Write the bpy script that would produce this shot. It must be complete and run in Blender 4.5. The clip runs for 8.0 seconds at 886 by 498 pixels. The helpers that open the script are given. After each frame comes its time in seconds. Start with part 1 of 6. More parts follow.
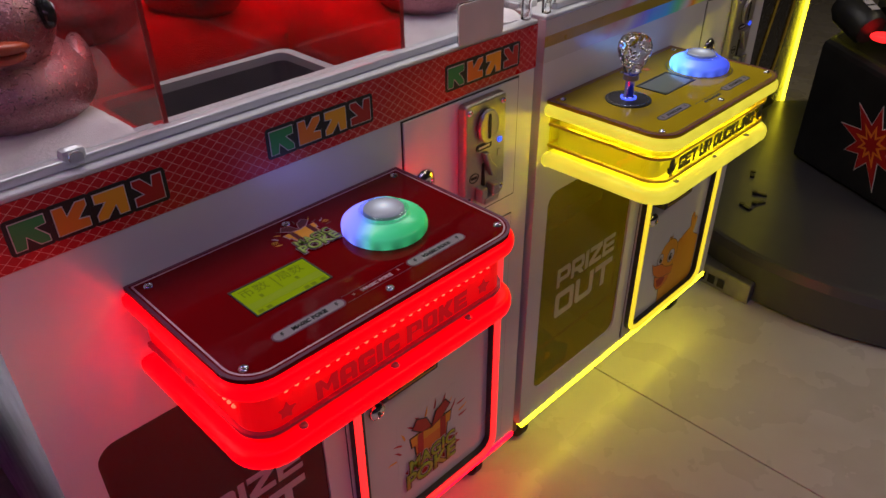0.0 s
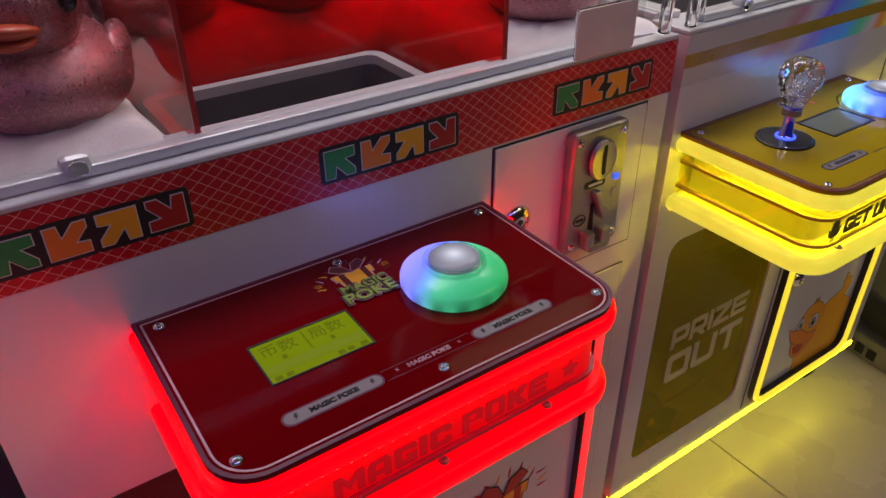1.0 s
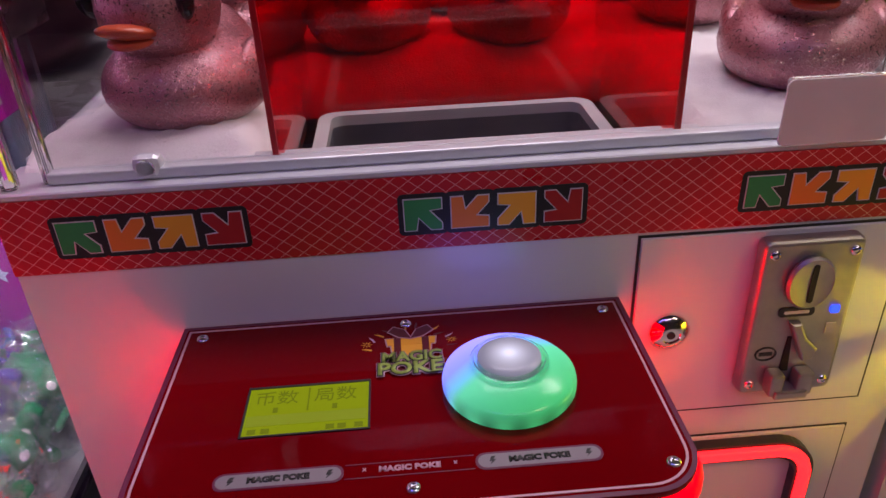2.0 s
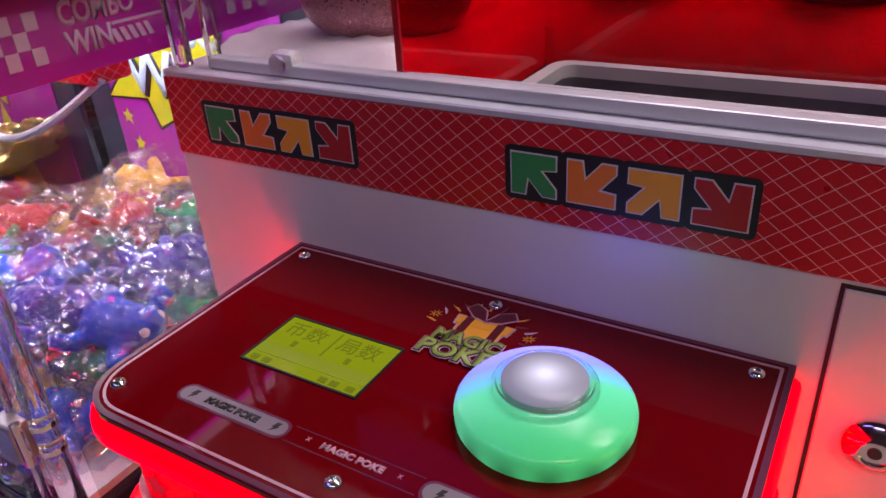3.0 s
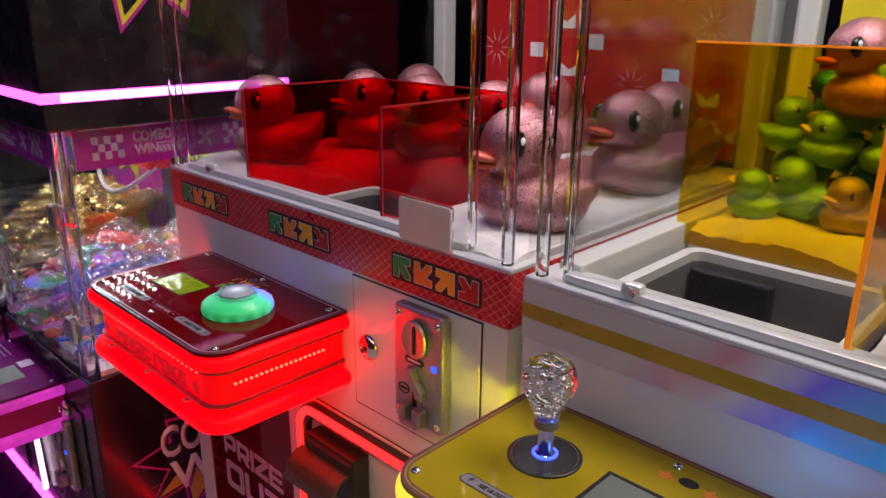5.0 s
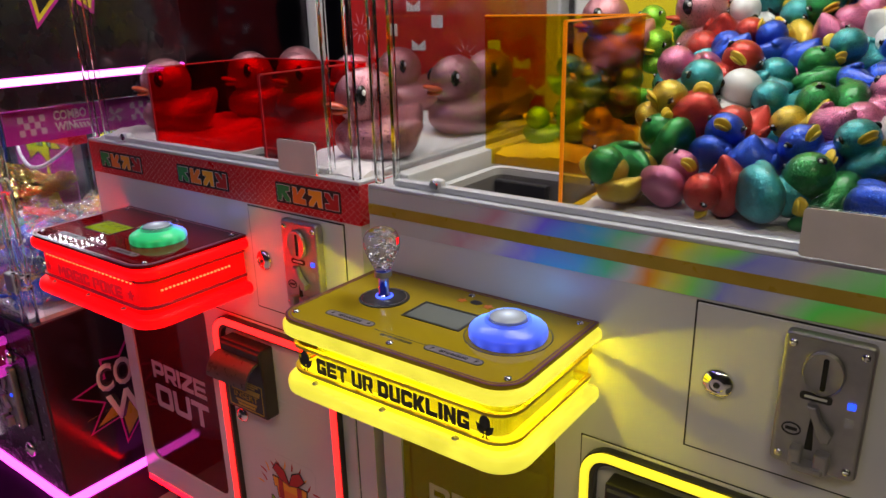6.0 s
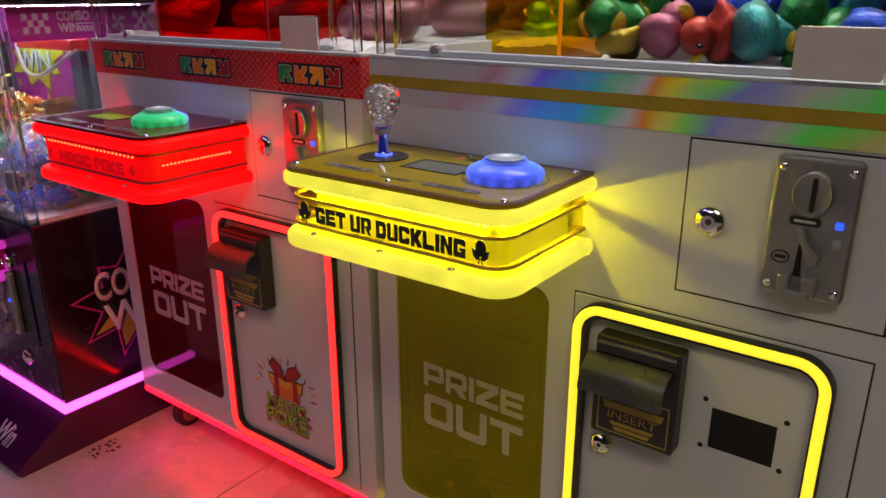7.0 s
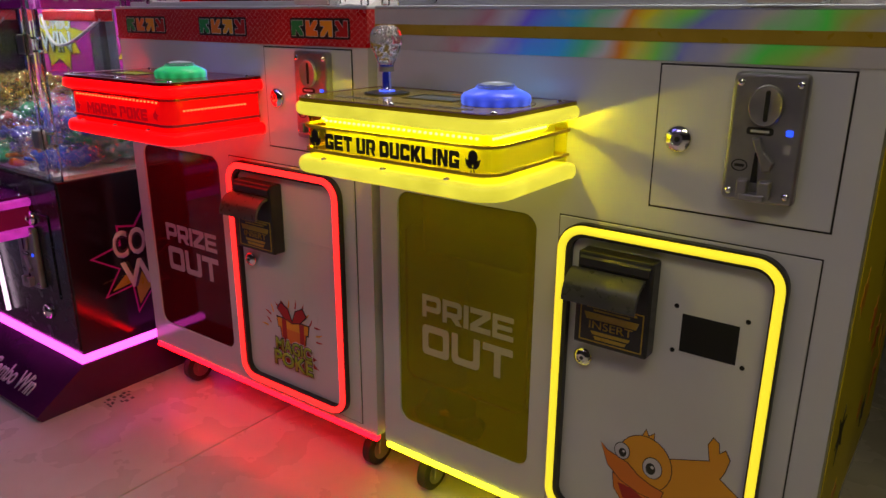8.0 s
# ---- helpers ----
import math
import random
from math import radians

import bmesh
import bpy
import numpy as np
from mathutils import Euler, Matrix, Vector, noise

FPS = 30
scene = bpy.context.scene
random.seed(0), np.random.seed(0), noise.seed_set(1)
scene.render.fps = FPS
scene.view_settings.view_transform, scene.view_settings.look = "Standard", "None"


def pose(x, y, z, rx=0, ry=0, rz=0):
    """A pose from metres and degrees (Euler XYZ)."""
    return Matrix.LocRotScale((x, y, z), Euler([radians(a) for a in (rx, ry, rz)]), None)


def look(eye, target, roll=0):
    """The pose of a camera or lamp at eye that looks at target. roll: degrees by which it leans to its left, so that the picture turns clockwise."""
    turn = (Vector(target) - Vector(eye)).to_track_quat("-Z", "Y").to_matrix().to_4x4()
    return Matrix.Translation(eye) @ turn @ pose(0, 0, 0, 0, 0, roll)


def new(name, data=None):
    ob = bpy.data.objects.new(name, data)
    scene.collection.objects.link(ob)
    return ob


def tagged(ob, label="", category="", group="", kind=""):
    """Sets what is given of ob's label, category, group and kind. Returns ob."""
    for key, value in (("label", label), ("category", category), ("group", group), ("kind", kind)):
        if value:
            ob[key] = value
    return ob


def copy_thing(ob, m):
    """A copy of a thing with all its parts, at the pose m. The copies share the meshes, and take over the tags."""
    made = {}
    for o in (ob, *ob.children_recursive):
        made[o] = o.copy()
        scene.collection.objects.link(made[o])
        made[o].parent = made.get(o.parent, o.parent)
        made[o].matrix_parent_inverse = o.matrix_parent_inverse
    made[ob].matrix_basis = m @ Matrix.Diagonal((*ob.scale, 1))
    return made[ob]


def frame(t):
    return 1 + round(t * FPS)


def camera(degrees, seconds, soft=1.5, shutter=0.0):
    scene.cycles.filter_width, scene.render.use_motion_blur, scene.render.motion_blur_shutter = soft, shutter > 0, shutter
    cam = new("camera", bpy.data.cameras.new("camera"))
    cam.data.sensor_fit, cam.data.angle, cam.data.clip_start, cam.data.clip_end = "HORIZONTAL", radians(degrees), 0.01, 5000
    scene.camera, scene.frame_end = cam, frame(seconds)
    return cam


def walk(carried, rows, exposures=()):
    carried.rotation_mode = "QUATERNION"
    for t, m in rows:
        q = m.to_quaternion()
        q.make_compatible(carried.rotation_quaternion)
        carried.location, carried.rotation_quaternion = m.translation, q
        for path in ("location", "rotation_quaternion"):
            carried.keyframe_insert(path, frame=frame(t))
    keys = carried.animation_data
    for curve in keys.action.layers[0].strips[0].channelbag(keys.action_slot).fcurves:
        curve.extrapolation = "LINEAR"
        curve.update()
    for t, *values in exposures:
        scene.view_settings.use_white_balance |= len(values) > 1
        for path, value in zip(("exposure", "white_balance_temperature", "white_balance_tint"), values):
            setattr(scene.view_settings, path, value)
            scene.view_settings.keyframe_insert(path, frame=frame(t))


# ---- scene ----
cam = camera(62.0, 8.0)
PATH = [
    (0, (-0.006, 0.004, 1.072), (1.178, 1.189, -0.021), -0.6),
    (0.5, (0.044, 0.044, 1.052), (1.157, 1.296, -0.042), -0.3),
    (1, (0.113, 0.09, 1.031), (1.059, 1.482, -0.049), -0.5),
    (1.2, (0.146, 0.103, 1.021), (0.983, 1.569, -0.051), -0.8),
    (2.3, (0.386, 0.123, 0.982), (0.121, 1.86, 0.028), -3.3),
    (2.5, (0.416, 0.156, 0.959), (-0.074, 1.846, 0.009), -3.8),
    (3, (0.486, 0.229, 0.934), (-0.458, 1.715, -0.015), -3.9),
    (3.5, (0.589, 0.24, 0.933), (-0.706, 1.459, 0.02), -3.8),
    (4, (0.756, 0.225, 0.978), (-0.735, 1.275, 0.156), -2.7),
    (4.5, (0.908, 0.19, 1.022), (-0.556, 1.342, 0.295), -0.7),
    (5, (1.113, 0.057, 1.043), (-0.204, 1.428, 0.422), 0.6),
    (5.2, (1.181, 0.025, 1.047), (-0.081, 1.458, 0.453), 0.1),
    (6.3, (1.394, -0.169, 1.027), (0.277, 1.354, 0.368), -1.3),
    (6.5, (1.403, -0.182, 0.993), (0.285, 1.339, 0.332), -1.0),
    (7, (1.397, -0.18, 0.889), (0.275, 1.34, 0.234), -0.2),
    (7.5, (1.418, -0.216, 0.827), (0.294, 1.314, 0.198), 0.4),
    (8, (1.473, -0.272, 0.806), (0.338, 1.257, 0.194), 0.2),
]
walk(cam, [(t, look(eye, target, roll)) for t, eye, target, roll in PATH],
     exposures=[(0.0, -0.5, 6500, 18), (1.0, -0.45, 6500, 20), (2.5, -0.04, 6500, 36), (3.5, -0.05, 6500, 28), (4.5, -0.15, 6500, 20), (6.5, -0.13, 6500, 10), (8.0, -0.36, 6500, 10)])

# ---- world and large lights ----
world = bpy.data.worlds.new("room_air")
scene.world = world
world.use_nodes = True
world.node_tree.nodes["Background"].inputs[0].default_value = (0.35, 0.4, 0.5, 1)
world.node_tree.nodes["Background"].inputs[1].default_value = 0.02


def area(name, at, target, size, size_y, watts, colour):
    data = bpy.data.lights.new(name, "AREA")
    data.shape, data.size, data.size_y, data.energy, data.color = "RECTANGLE", size, size_y, watts, colour
    ob = new(name, data)
    ob.matrix_world = look(at, target)
    return ob


# unseen fill lamps added at ceiling height, and lamp bars under the machines' canopies
area("ceiling_lamp", (0.6, -1.5, 2.72), (0.6, -1.5, 0), 1.2, 0.3, 9.5, (0.72, 0.60, 1.0))
area("ceiling_lamp", (2.2, -1.0, 2.72), (2.2, -1.0, 0), 1.2, 0.3, 22.0, (1.0, 0.88, 0.55))
area("ceiling_lamp", (-0.9, -0.9, 2.72), (-0.9, -0.9, 0), 1.2, 0.3, 7.8, (0.26, 0.20, 1.0))
area("canopy_lamp", (0.388, 0.80, 1.47), (0.388, 0.80, 0), 0.5, 0.3, 3.8, (1.0, 0.93, 0.95))
area("canopy_lamp", (1.06, 0.80, 1.47), (1.06, 0.80, 0), 0.5, 0.3, 5.7, (1.0, 0.97, 0.9))

# ---- materials ----


def mat(name, colour, rough=0.5, metal=0.0, **more):
    m = bpy.data.materials.new(name)
    m.use_nodes = True
    b = m.node_tree.nodes["Principled BSDF"]
    b.inputs["Base Color"].default_value = (*colour, 1)
    b.inputs["Roughness"].default_value = rough
    b.inputs["Metallic"].default_value = metal
    for k, v in more.items():
        b.inputs[k.replace("_", " ")].default_value = v
    return m


def nodes(m):
    t = m.node_tree
    return t, t.nodes["Principled BSDF"]


def math_node(t, op, a, b=None, c=None):
    n = t.nodes.new("ShaderNodeMath")
    n.operation = op
    for i, v in enumerate((a, b, c)):
        if v is None:
            continue
        if isinstance(v, (int, float)):
            n.inputs[i].default_value = v
        else:
            t.links.new(v, n.inputs[i])
    return n.outputs[0]


def coords(t):
    return t.nodes.new("ShaderNodeTexCoord").outputs["Object"]


def noise_node(t, scale, detail=3, rough=0.5, vector=None):
    n = t.nodes.new("ShaderNodeTexNoise")
    n.inputs["Scale"].default_value, n.inputs["Detail"].default_value, n.inputs["Roughness"].default_value = scale, detail, rough
    t.links.new(vector if vector is not None else coords(t), n.inputs["Vector"])
    return n.outputs[0]


def ramp(t, fac, stops):
    r = t.nodes.new("ShaderNodeValToRGB")
    e = r.color_ramp.elements
    while len(e) < len(stops):
        e.new(0.5)
    for el, (p, c) in zip(e, stops):
        el.position, el.color = p, (*c, 1)
    t.links.new(fac, r.inputs[0])
    return r.outputs[0]


def grey_ramp(t, fac, p0, v0, p1, v1):
    return ramp(t, fac, [(p0, (v0,) * 3), (p1, (v1,) * 3)])


def worn(m, c1, c2, scale, rough=(0.25, 0.45), bump=0.0, bump_scale=None, detail=4):
    """Two tones, uneven gloss and fine relief."""
    t, b = nodes(m)
    n = noise_node(t, scale, detail)
    t.links.new(ramp(t, n, [(0.3, c1), (0.7, c2)]), b.inputs["Base Color"])
    n2 = noise_node(t, scale * 4.3, 5)
    t.links.new(grey_ramp(t, n2, 0.3, rough[0], 0.7, rough[1]), b.inputs["Roughness"])
    if bump:
        bn = t.nodes.new("ShaderNodeBump")
        bn.inputs["Strength"].default_value, bn.inputs["Distance"].default_value = bump, 0.001
        t.links.new(noise_node(t, bump_scale or scale * 20, 3), bn.inputs["Height"])
        t.links.new(bn.outputs[0], b.inputs["Normal"])
    return m


def glow(name, colour, strength, base=None):
    m = mat(name, base or colour, 0.35)
    t, b = nodes(m)
    b.inputs["Emission Color"].default_value = (*colour, 1)
    b.inputs["Emission Strength"].default_value = strength
    b.inputs["Specular IOR Level"].default_value = 0.25
    return m


def uneven(m, low, high, scale):
    """Light that wells unevenly through cast acrylic."""
    t, b = nodes(m)
    t.links.new(math_node(t, "MULTIPLY_ADD", noise_node(t, scale, 3), high - low, low), b.inputs["Emission Strength"])
    return m


def glass(name, colour, rough=0.0, thin=True, ior=1.45, clear=0.94):
    """Sheet glass or acrylic: clear to what lies behind, with a gloss on it."""
    m = bpy.data.materials.new(name)
    m.use_nodes = True
    t = m.node_tree
    t.nodes.remove(t.nodes["Principled BSDF"])
    out = t.nodes["Material Output"]
    tr, gl, mix, fr = (t.nodes.new(k) for k in ("ShaderNodeBsdfTransparent", "ShaderNodeBsdfGlossy", "ShaderNodeMixShader", "ShaderNodeLayerWeight"))
    tr.inputs[0].default_value = (*[c * clear for c in colour], 1)
    gl.inputs["Roughness"].default_value = rough
    fr.inputs[0].default_value = 0.5
    f0 = ((ior - 1) / (ior + 1)) ** 2
    t.links.new(math_node(t, "MULTIPLY_ADD", math_node(t, "POWER", fr.outputs["Facing"], 5.0), 0.7, f0), mix.inputs[0])
    t.links.new(tr.outputs[0], mix.inputs[1])
    t.links.new(gl.outputs[0], mix.inputs[2])
    t.links.new(mix.outputs[0], out.inputs[0])
    return m


def glitter(name, c1, c2, scale=700, tilt=0.9, metal=0.75):
    """Glitter foil chips: each chip leans its own way."""
    m = mat(name, c1, 0.3, metal)
    t, b = nodes(m)
    v = t.nodes.new("ShaderNodeTexVoronoi")
    v.inputs["Scale"].default_value = scale
    t.links.new(coords(t), v.inputs["Vector"])
    geo = t.nodes.new("ShaderNodeNewGeometry")
    sub, mul, add, norm = (t.nodes.new("ShaderNodeVectorMath") for _ in range(4))
    sub.operation, mul.operation, add.operation, norm.operation = "SUBTRACT", "SCALE", "ADD", "NORMALIZE"
    t.links.new(v.outputs["Color"], sub.inputs[0])
    sub.inputs[1].default_value = (0.5, 0.5, 0.5)
    t.links.new(sub.outputs[0], mul.inputs[0])
    mul.inputs["Scale"].default_value = tilt
    t.links.new(mul.outputs[0], add.inputs[0])
    t.links.new(geo.outputs["Normal"], add.inputs[1])
    t.links.new(add.outputs[0], norm.inputs[0])
    t.links.new(norm.outputs[0], b.inputs["Normal"])
    sep = t.nodes.new("ShaderNodeSeparateColor")
    t.links.new(v.outputs["Color"], sep.inputs[0])
    t.links.new(ramp(t, sep.outputs[0], [(0.1, c1), (0.9, c2)]), b.inputs["Base Color"])
    b.inputs["Coat Weight"].default_value, b.inputs["Coat Roughness"].default_value = 0.5, 0.18
    t.links.new(grey_ramp(t, noise_node(t, 60), 0.3, 0.2, 0.7, 0.45), b.inputs["Roughness"])
    return m


def lattice(name, ground, line, step_x=0.0124, step_z=0.0096, width=0.046):
    """Printed foil with thin crossing diagonal lines."""
    m = mat(name, ground, 0.3)
    t, b = nodes(m)
    sep = t.nodes.new("ShaderNodeSeparateXYZ")
    t.links.new(coords(t), sep.inputs[0])
    along = math_node(t, "ADD", sep.outputs[0], sep.outputs[1])
    u = math_node(t, "DIVIDE", along, step_x)
    w = math_node(t, "DIVIDE", sep.outputs[2], step_z)
    lines = []
    for op in ("ADD", "SUBTRACT"):
        f = math_node(t, "FRACT", math_node(t, op, u, w))
        d = math_node(t, "ABSOLUTE", math_node(t, "SUBTRACT", f, 0.5))
        lines.append(math_node(t, "LESS_THAN", d, width * 0.5))
    both = math_node(t, "MAXIMUM", *lines)
    mix = t.nodes.new("ShaderNodeMix")
    mix.data_type = "RGBA"
    t.links.new(both, mix.inputs["Factor"])
    t.links.new(ramp(t, noise_node(t, 9, 3), [(0.3, tuple(c * 0.8 for c in ground)), (0.7, ground)]), mix.inputs["A"])
    mix.inputs["B"].default_value = (*line, 1)
    t.links.new(mix.outputs["Result"], b.inputs["Base Color"])
    t.links.new(grey_ramp(t, noise_node(t, 30), 0.3, 0.25, 0.7, 0.4), b.inputs["Roughness"])
    return m


WHITE = worn(mat("white_lacquer", (0.62, 0.62, 0.62)), (0.60, 0.60, 0.61), (0.66, 0.66, 0.66), 5, (0.13, 0.22), 0.05, 900)
SHELL_IN = mat("grey_inside", (0.36, 0.36, 0.37), 0.6)
RED_BAND = lattice("red_lattice_print", (0.56, 0.006, 0.012), (0.82, 0.45, 0.42))
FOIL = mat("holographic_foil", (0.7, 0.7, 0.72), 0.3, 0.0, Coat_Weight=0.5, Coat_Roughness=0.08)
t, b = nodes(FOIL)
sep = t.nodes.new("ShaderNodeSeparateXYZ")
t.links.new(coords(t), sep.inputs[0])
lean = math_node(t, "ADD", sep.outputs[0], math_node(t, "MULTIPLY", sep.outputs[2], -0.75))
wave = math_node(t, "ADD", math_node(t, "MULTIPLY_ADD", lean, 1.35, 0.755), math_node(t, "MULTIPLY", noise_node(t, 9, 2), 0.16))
# diffraction glints painted into the base colour as rainbow streaks
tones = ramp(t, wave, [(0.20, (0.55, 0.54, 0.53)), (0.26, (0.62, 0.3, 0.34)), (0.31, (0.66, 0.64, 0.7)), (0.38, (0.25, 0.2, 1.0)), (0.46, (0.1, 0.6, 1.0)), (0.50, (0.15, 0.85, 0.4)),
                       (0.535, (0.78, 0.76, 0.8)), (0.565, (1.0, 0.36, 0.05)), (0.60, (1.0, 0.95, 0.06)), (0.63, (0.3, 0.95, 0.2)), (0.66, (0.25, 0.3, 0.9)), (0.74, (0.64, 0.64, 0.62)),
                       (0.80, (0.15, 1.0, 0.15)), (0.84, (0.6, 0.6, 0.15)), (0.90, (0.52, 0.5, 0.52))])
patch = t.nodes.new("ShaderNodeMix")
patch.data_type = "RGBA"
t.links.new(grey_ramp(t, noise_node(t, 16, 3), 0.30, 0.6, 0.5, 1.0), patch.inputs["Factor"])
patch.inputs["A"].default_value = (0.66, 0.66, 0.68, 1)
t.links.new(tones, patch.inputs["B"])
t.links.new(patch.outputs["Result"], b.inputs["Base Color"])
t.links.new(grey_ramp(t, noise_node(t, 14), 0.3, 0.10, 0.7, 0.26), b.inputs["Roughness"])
RED_BEAD = mat("plum_red_bead", (0.30, 0.02, 0.05), 0.3)
GOLD_LINE = worn(mat("mustard_stripe", (0.4, 0.27, 0.02)), (0.36, 0.24, 0.015), (0.45, 0.3, 0.03), 20)
ALU = worn(mat("anodised_aluminium", (0.6, 0.62, 0.65), 0.35, 0.35), (0.58, 0.6, 0.64), (0.66, 0.68, 0.7), 12, (0.3, 0.42))
CHROME = mat("chrome", (0.9, 0.9, 0.9), 0.14, 1.0)
CAST = worn(mat("cast_zinc", (0.38, 0.37, 0.36), 0.4, 0.85), (0.33, 0.33, 0.33), (0.43, 0.42, 0.41), 40, (0.32, 0.45), 0.15, 2500)
BLACK = worn(mat("black_plastic", (0.015, 0.015, 0.016)), (0.012, 0.012, 0.013), (0.022, 0.022, 0.023), 30, (0.3, 0.45))
SATIN = worn(mat("black_satin_visor", (0.06, 0.06, 0.063), Specular_IOR_Level=0.5), (0.05, 0.05, 0.053), (0.07, 0.07, 0.074), 20, (0.26, 0.34))
VOID = mat("dark_slot", (0.004, 0.004, 0.004), 0.8)
GLASS = glass("clear_glass", (0.97, 0.98, 0.98))
CLEAR = mat("clear_acrylic", (0.95, 0.97, 0.98), 0.04, 0.0, Transmission_Weight=1.0, IOR=1.4)
POST = mat("clear_post", (0.9, 0.93, 0.94), 0.03, 0.0, Transmission_Weight=1.0, IOR=1.46)
RED_ACRYL = glass("red_acrylic", (0.95, 0.03, 0.04), clear=0.97)
AMBER = glass("amber_acrylic", (0.94, 0.72, 0.012), clear=0.97)
# light caught in the cut edge is put in as emission; no lamp there
AMBER_EDGE = glow("amber_edge", (1.0, 0.25, 0.0), 0.5, (0.8, 0.25, 0.01))
RED_EDGE = mat("red_acrylic_edge", (0.45, 0.01, 0.015), 0.3)


def tinted(name, see, paint, share):
    """A tinted flap: in part clear, in part coloured film, with a gloss."""
    m = mat(name, paint, 0.06)
    t, b = nodes(m)
    tr, mix = t.nodes.new("ShaderNodeBsdfTransparent"), t.nodes.new("ShaderNodeMixShader")
    tr.inputs[0].default_value = (*see, 1)
    mix.inputs[0].default_value = share
    t.links.new(tr.outputs[0], mix.inputs[1])
    t.links.new(b.outputs[0], mix.inputs[2])
    t.links.new(mix.outputs[0], t.nodes["Material Output"].inputs[0])
    return m


RED_WINDOW = tinted("red_window", (0.5, 0.01, 0.02), (0.15, 0.005, 0.010), 0.6)
YEL_WINDOW = tinted("yellow_window", (0.9, 0.84, 0.02), (0.50, 0.45, 0.002), 0.36)
RED_PRINT = worn(mat("red_panel_print", (0.135, 0.0012, 0.0025)), (0.125, 0.001, 0.0025), (0.15, 0.0013, 0.003), 8, (0.03, 0.07))
YEL_PRINT = worn(mat("yellow_panel_print", (0.36, 0.26, 0.01)), (0.33, 0.235, 0.008), (0.38, 0.28, 0.012), 8, (0.03, 0.08))
PUR_PRINT = worn(mat("purple_panel_print", (0.11, 0.006, 0.09)), (0.09, 0.004, 0.075), (0.13, 0.007, 0.11), 8, (0.04, 0.09))
for deck_print in (RED_PRINT, YEL_PRINT, PUR_PRINT):
    nodes(deck_print)[1].inputs["Specular IOR Level"].default_value = 0.17
INK_WHITE = mat("white_ink", (0.6, 0.57, 0.59), 0.45)
INK_TAG = mat("grey_tag_ink", (0.21, 0.18, 0.20), 0.4)
INK_PINK = mat("pale_pink_ink", (0.55, 0.3, 0.36), 0.4)
INK_PLUM = mat("plum_ink", (0.12, 0.015, 0.05), 0.3)
INK_WINE = mat("dark_wine_ink", (0.10, 0.002, 0.008), 0.3)
INK_BLACK = mat("black_ink", (0.012, 0.012, 0.012), 0.4)
INK_GREEN = mat("green_ink", (0.02, 0.27, 0.07), 0.4)
INK_OLIVE = mat("olive_ink", (0.24, 0.33, 0.05), 0.4)
INK_CREAM = mat("pale_yellow_ink", (0.54, 0.50, 0.26), 0.4)
INK_ROSE = mat("pale_rose_ink", (0.48, 0.36, 0.40), 0.4)
FLAP_EDGE = mat("brown_flap_edge", (0.30, 0.13, 0.01), 0.35)
INK_LIME = mat("lime_ink", (0.3, 0.5, 0.04), 0.4)
INK_ORANGE = mat("orange_ink", (0.75, 0.2, 0.02), 0.4)
INK_AMBER = mat("amber_ink", (0.8, 0.36, 0.02), 0.4)
INK_RED = mat("red_ink", (0.4, 0.012, 0.012), 0.4)
INK_YELLOW = mat("yellow_ink", (0.75, 0.6, 0.02), 0.4)
INK_MAGENTA = mat("magenta_ink", (0.5, 0.01, 0.28), 0.4)
INK_LILAC = mat("lilac_ink", (0.55, 0.4, 0.55), 0.4)
INK_CYAN = mat("pale_blue_ink", (0.55, 0.72, 0.85), 0.4)
NEON = {"red": glow("red_light", (1.0, 0.018, 0.016), 3.2), "yellow": glow("yellow_light", (1.0, 0.80, 0.035), 1.15),
        "pink": glow("pink_light", (1.0, 0.07, 0.75), 5.0)}
EDGE_LIGHT = glow("yellow_edge_light", (1.0, 0.90, 0.02), 8.0)
RIM = {"red": glow("red_lit_acrylic", (1.0, 0.001, 0.0015), 5.0, (0.4, 0.004, 0.005)), "yellow": glow("yellow_lit_acrylic", (1.0, 0.90, 0.07), 1.2, (0.42, 0.37, 0.02)),
       "pink": glow("pink_lit_acrylic", (1.0, 0.06, 0.80), 1.0, (0.30, 0.02, 0.22))}
uneven(RIM["pink"], 0.0, 0.9, 26)
uneven(RIM["yellow"], 0.6, 1.3, 30)
uneven(RIM["red"], 1.6, 5.4, 24)
SKIRT = {"red": glow("red_skirt_acrylic", (1.0, 0.001, 0.002), 0.8, (0.5, 0.008, 0.01)),
         "yellow": glass("yellow_skirt_acrylic", (0.97, 0.93, 0.2)), "pink": glow("pink_skirt_acrylic", (0.6, 0.006, 0.12), 0.12, (0.14, 0.006, 0.04))}
CORE = {"red": glow("red_light_core", (1.0, 0.01, 0.014), 0.6, (0.7, 0.02, 0.02)), "yellow": glow("yellow_light_core", (0.80, 0.72, 0.02), 0.42, (0.34, 0.31, 0.03)),
        "pink": glow("pink_light_core", (0.8, 0.01, 0.2), 0.3, (0.5, 0.02, 0.1))}
LED = {"red": glow("red_led", (1.0, 0.0045, 0.0012), 95.0), "yellow": glow("yellow_led", (1.0, 0.90, 0.012), 270.0), "pink": glow("pink_led", (1.0, 0.5, 0.9), 4.0)}
BASE = {"red": glow("red_base_light", (1.0, 0.002, 0.006), 17.0), "yellow": glow("yellow_base_light", (1.0, 0.93, 0.01), 11.0)}
for lit_red in (RIM["red"], SKIRT["red"]):
    nodes(lit_red)[1].inputs["Specular IOR Level"].default_value = 0.12
CASE_LED = glow("white_case_led", (0.93, 0.95, 1.0), 165.0)
WHITE_TUBE = glow("white_pink_tube", (1.0, 0.72, 0.92), 2.0)
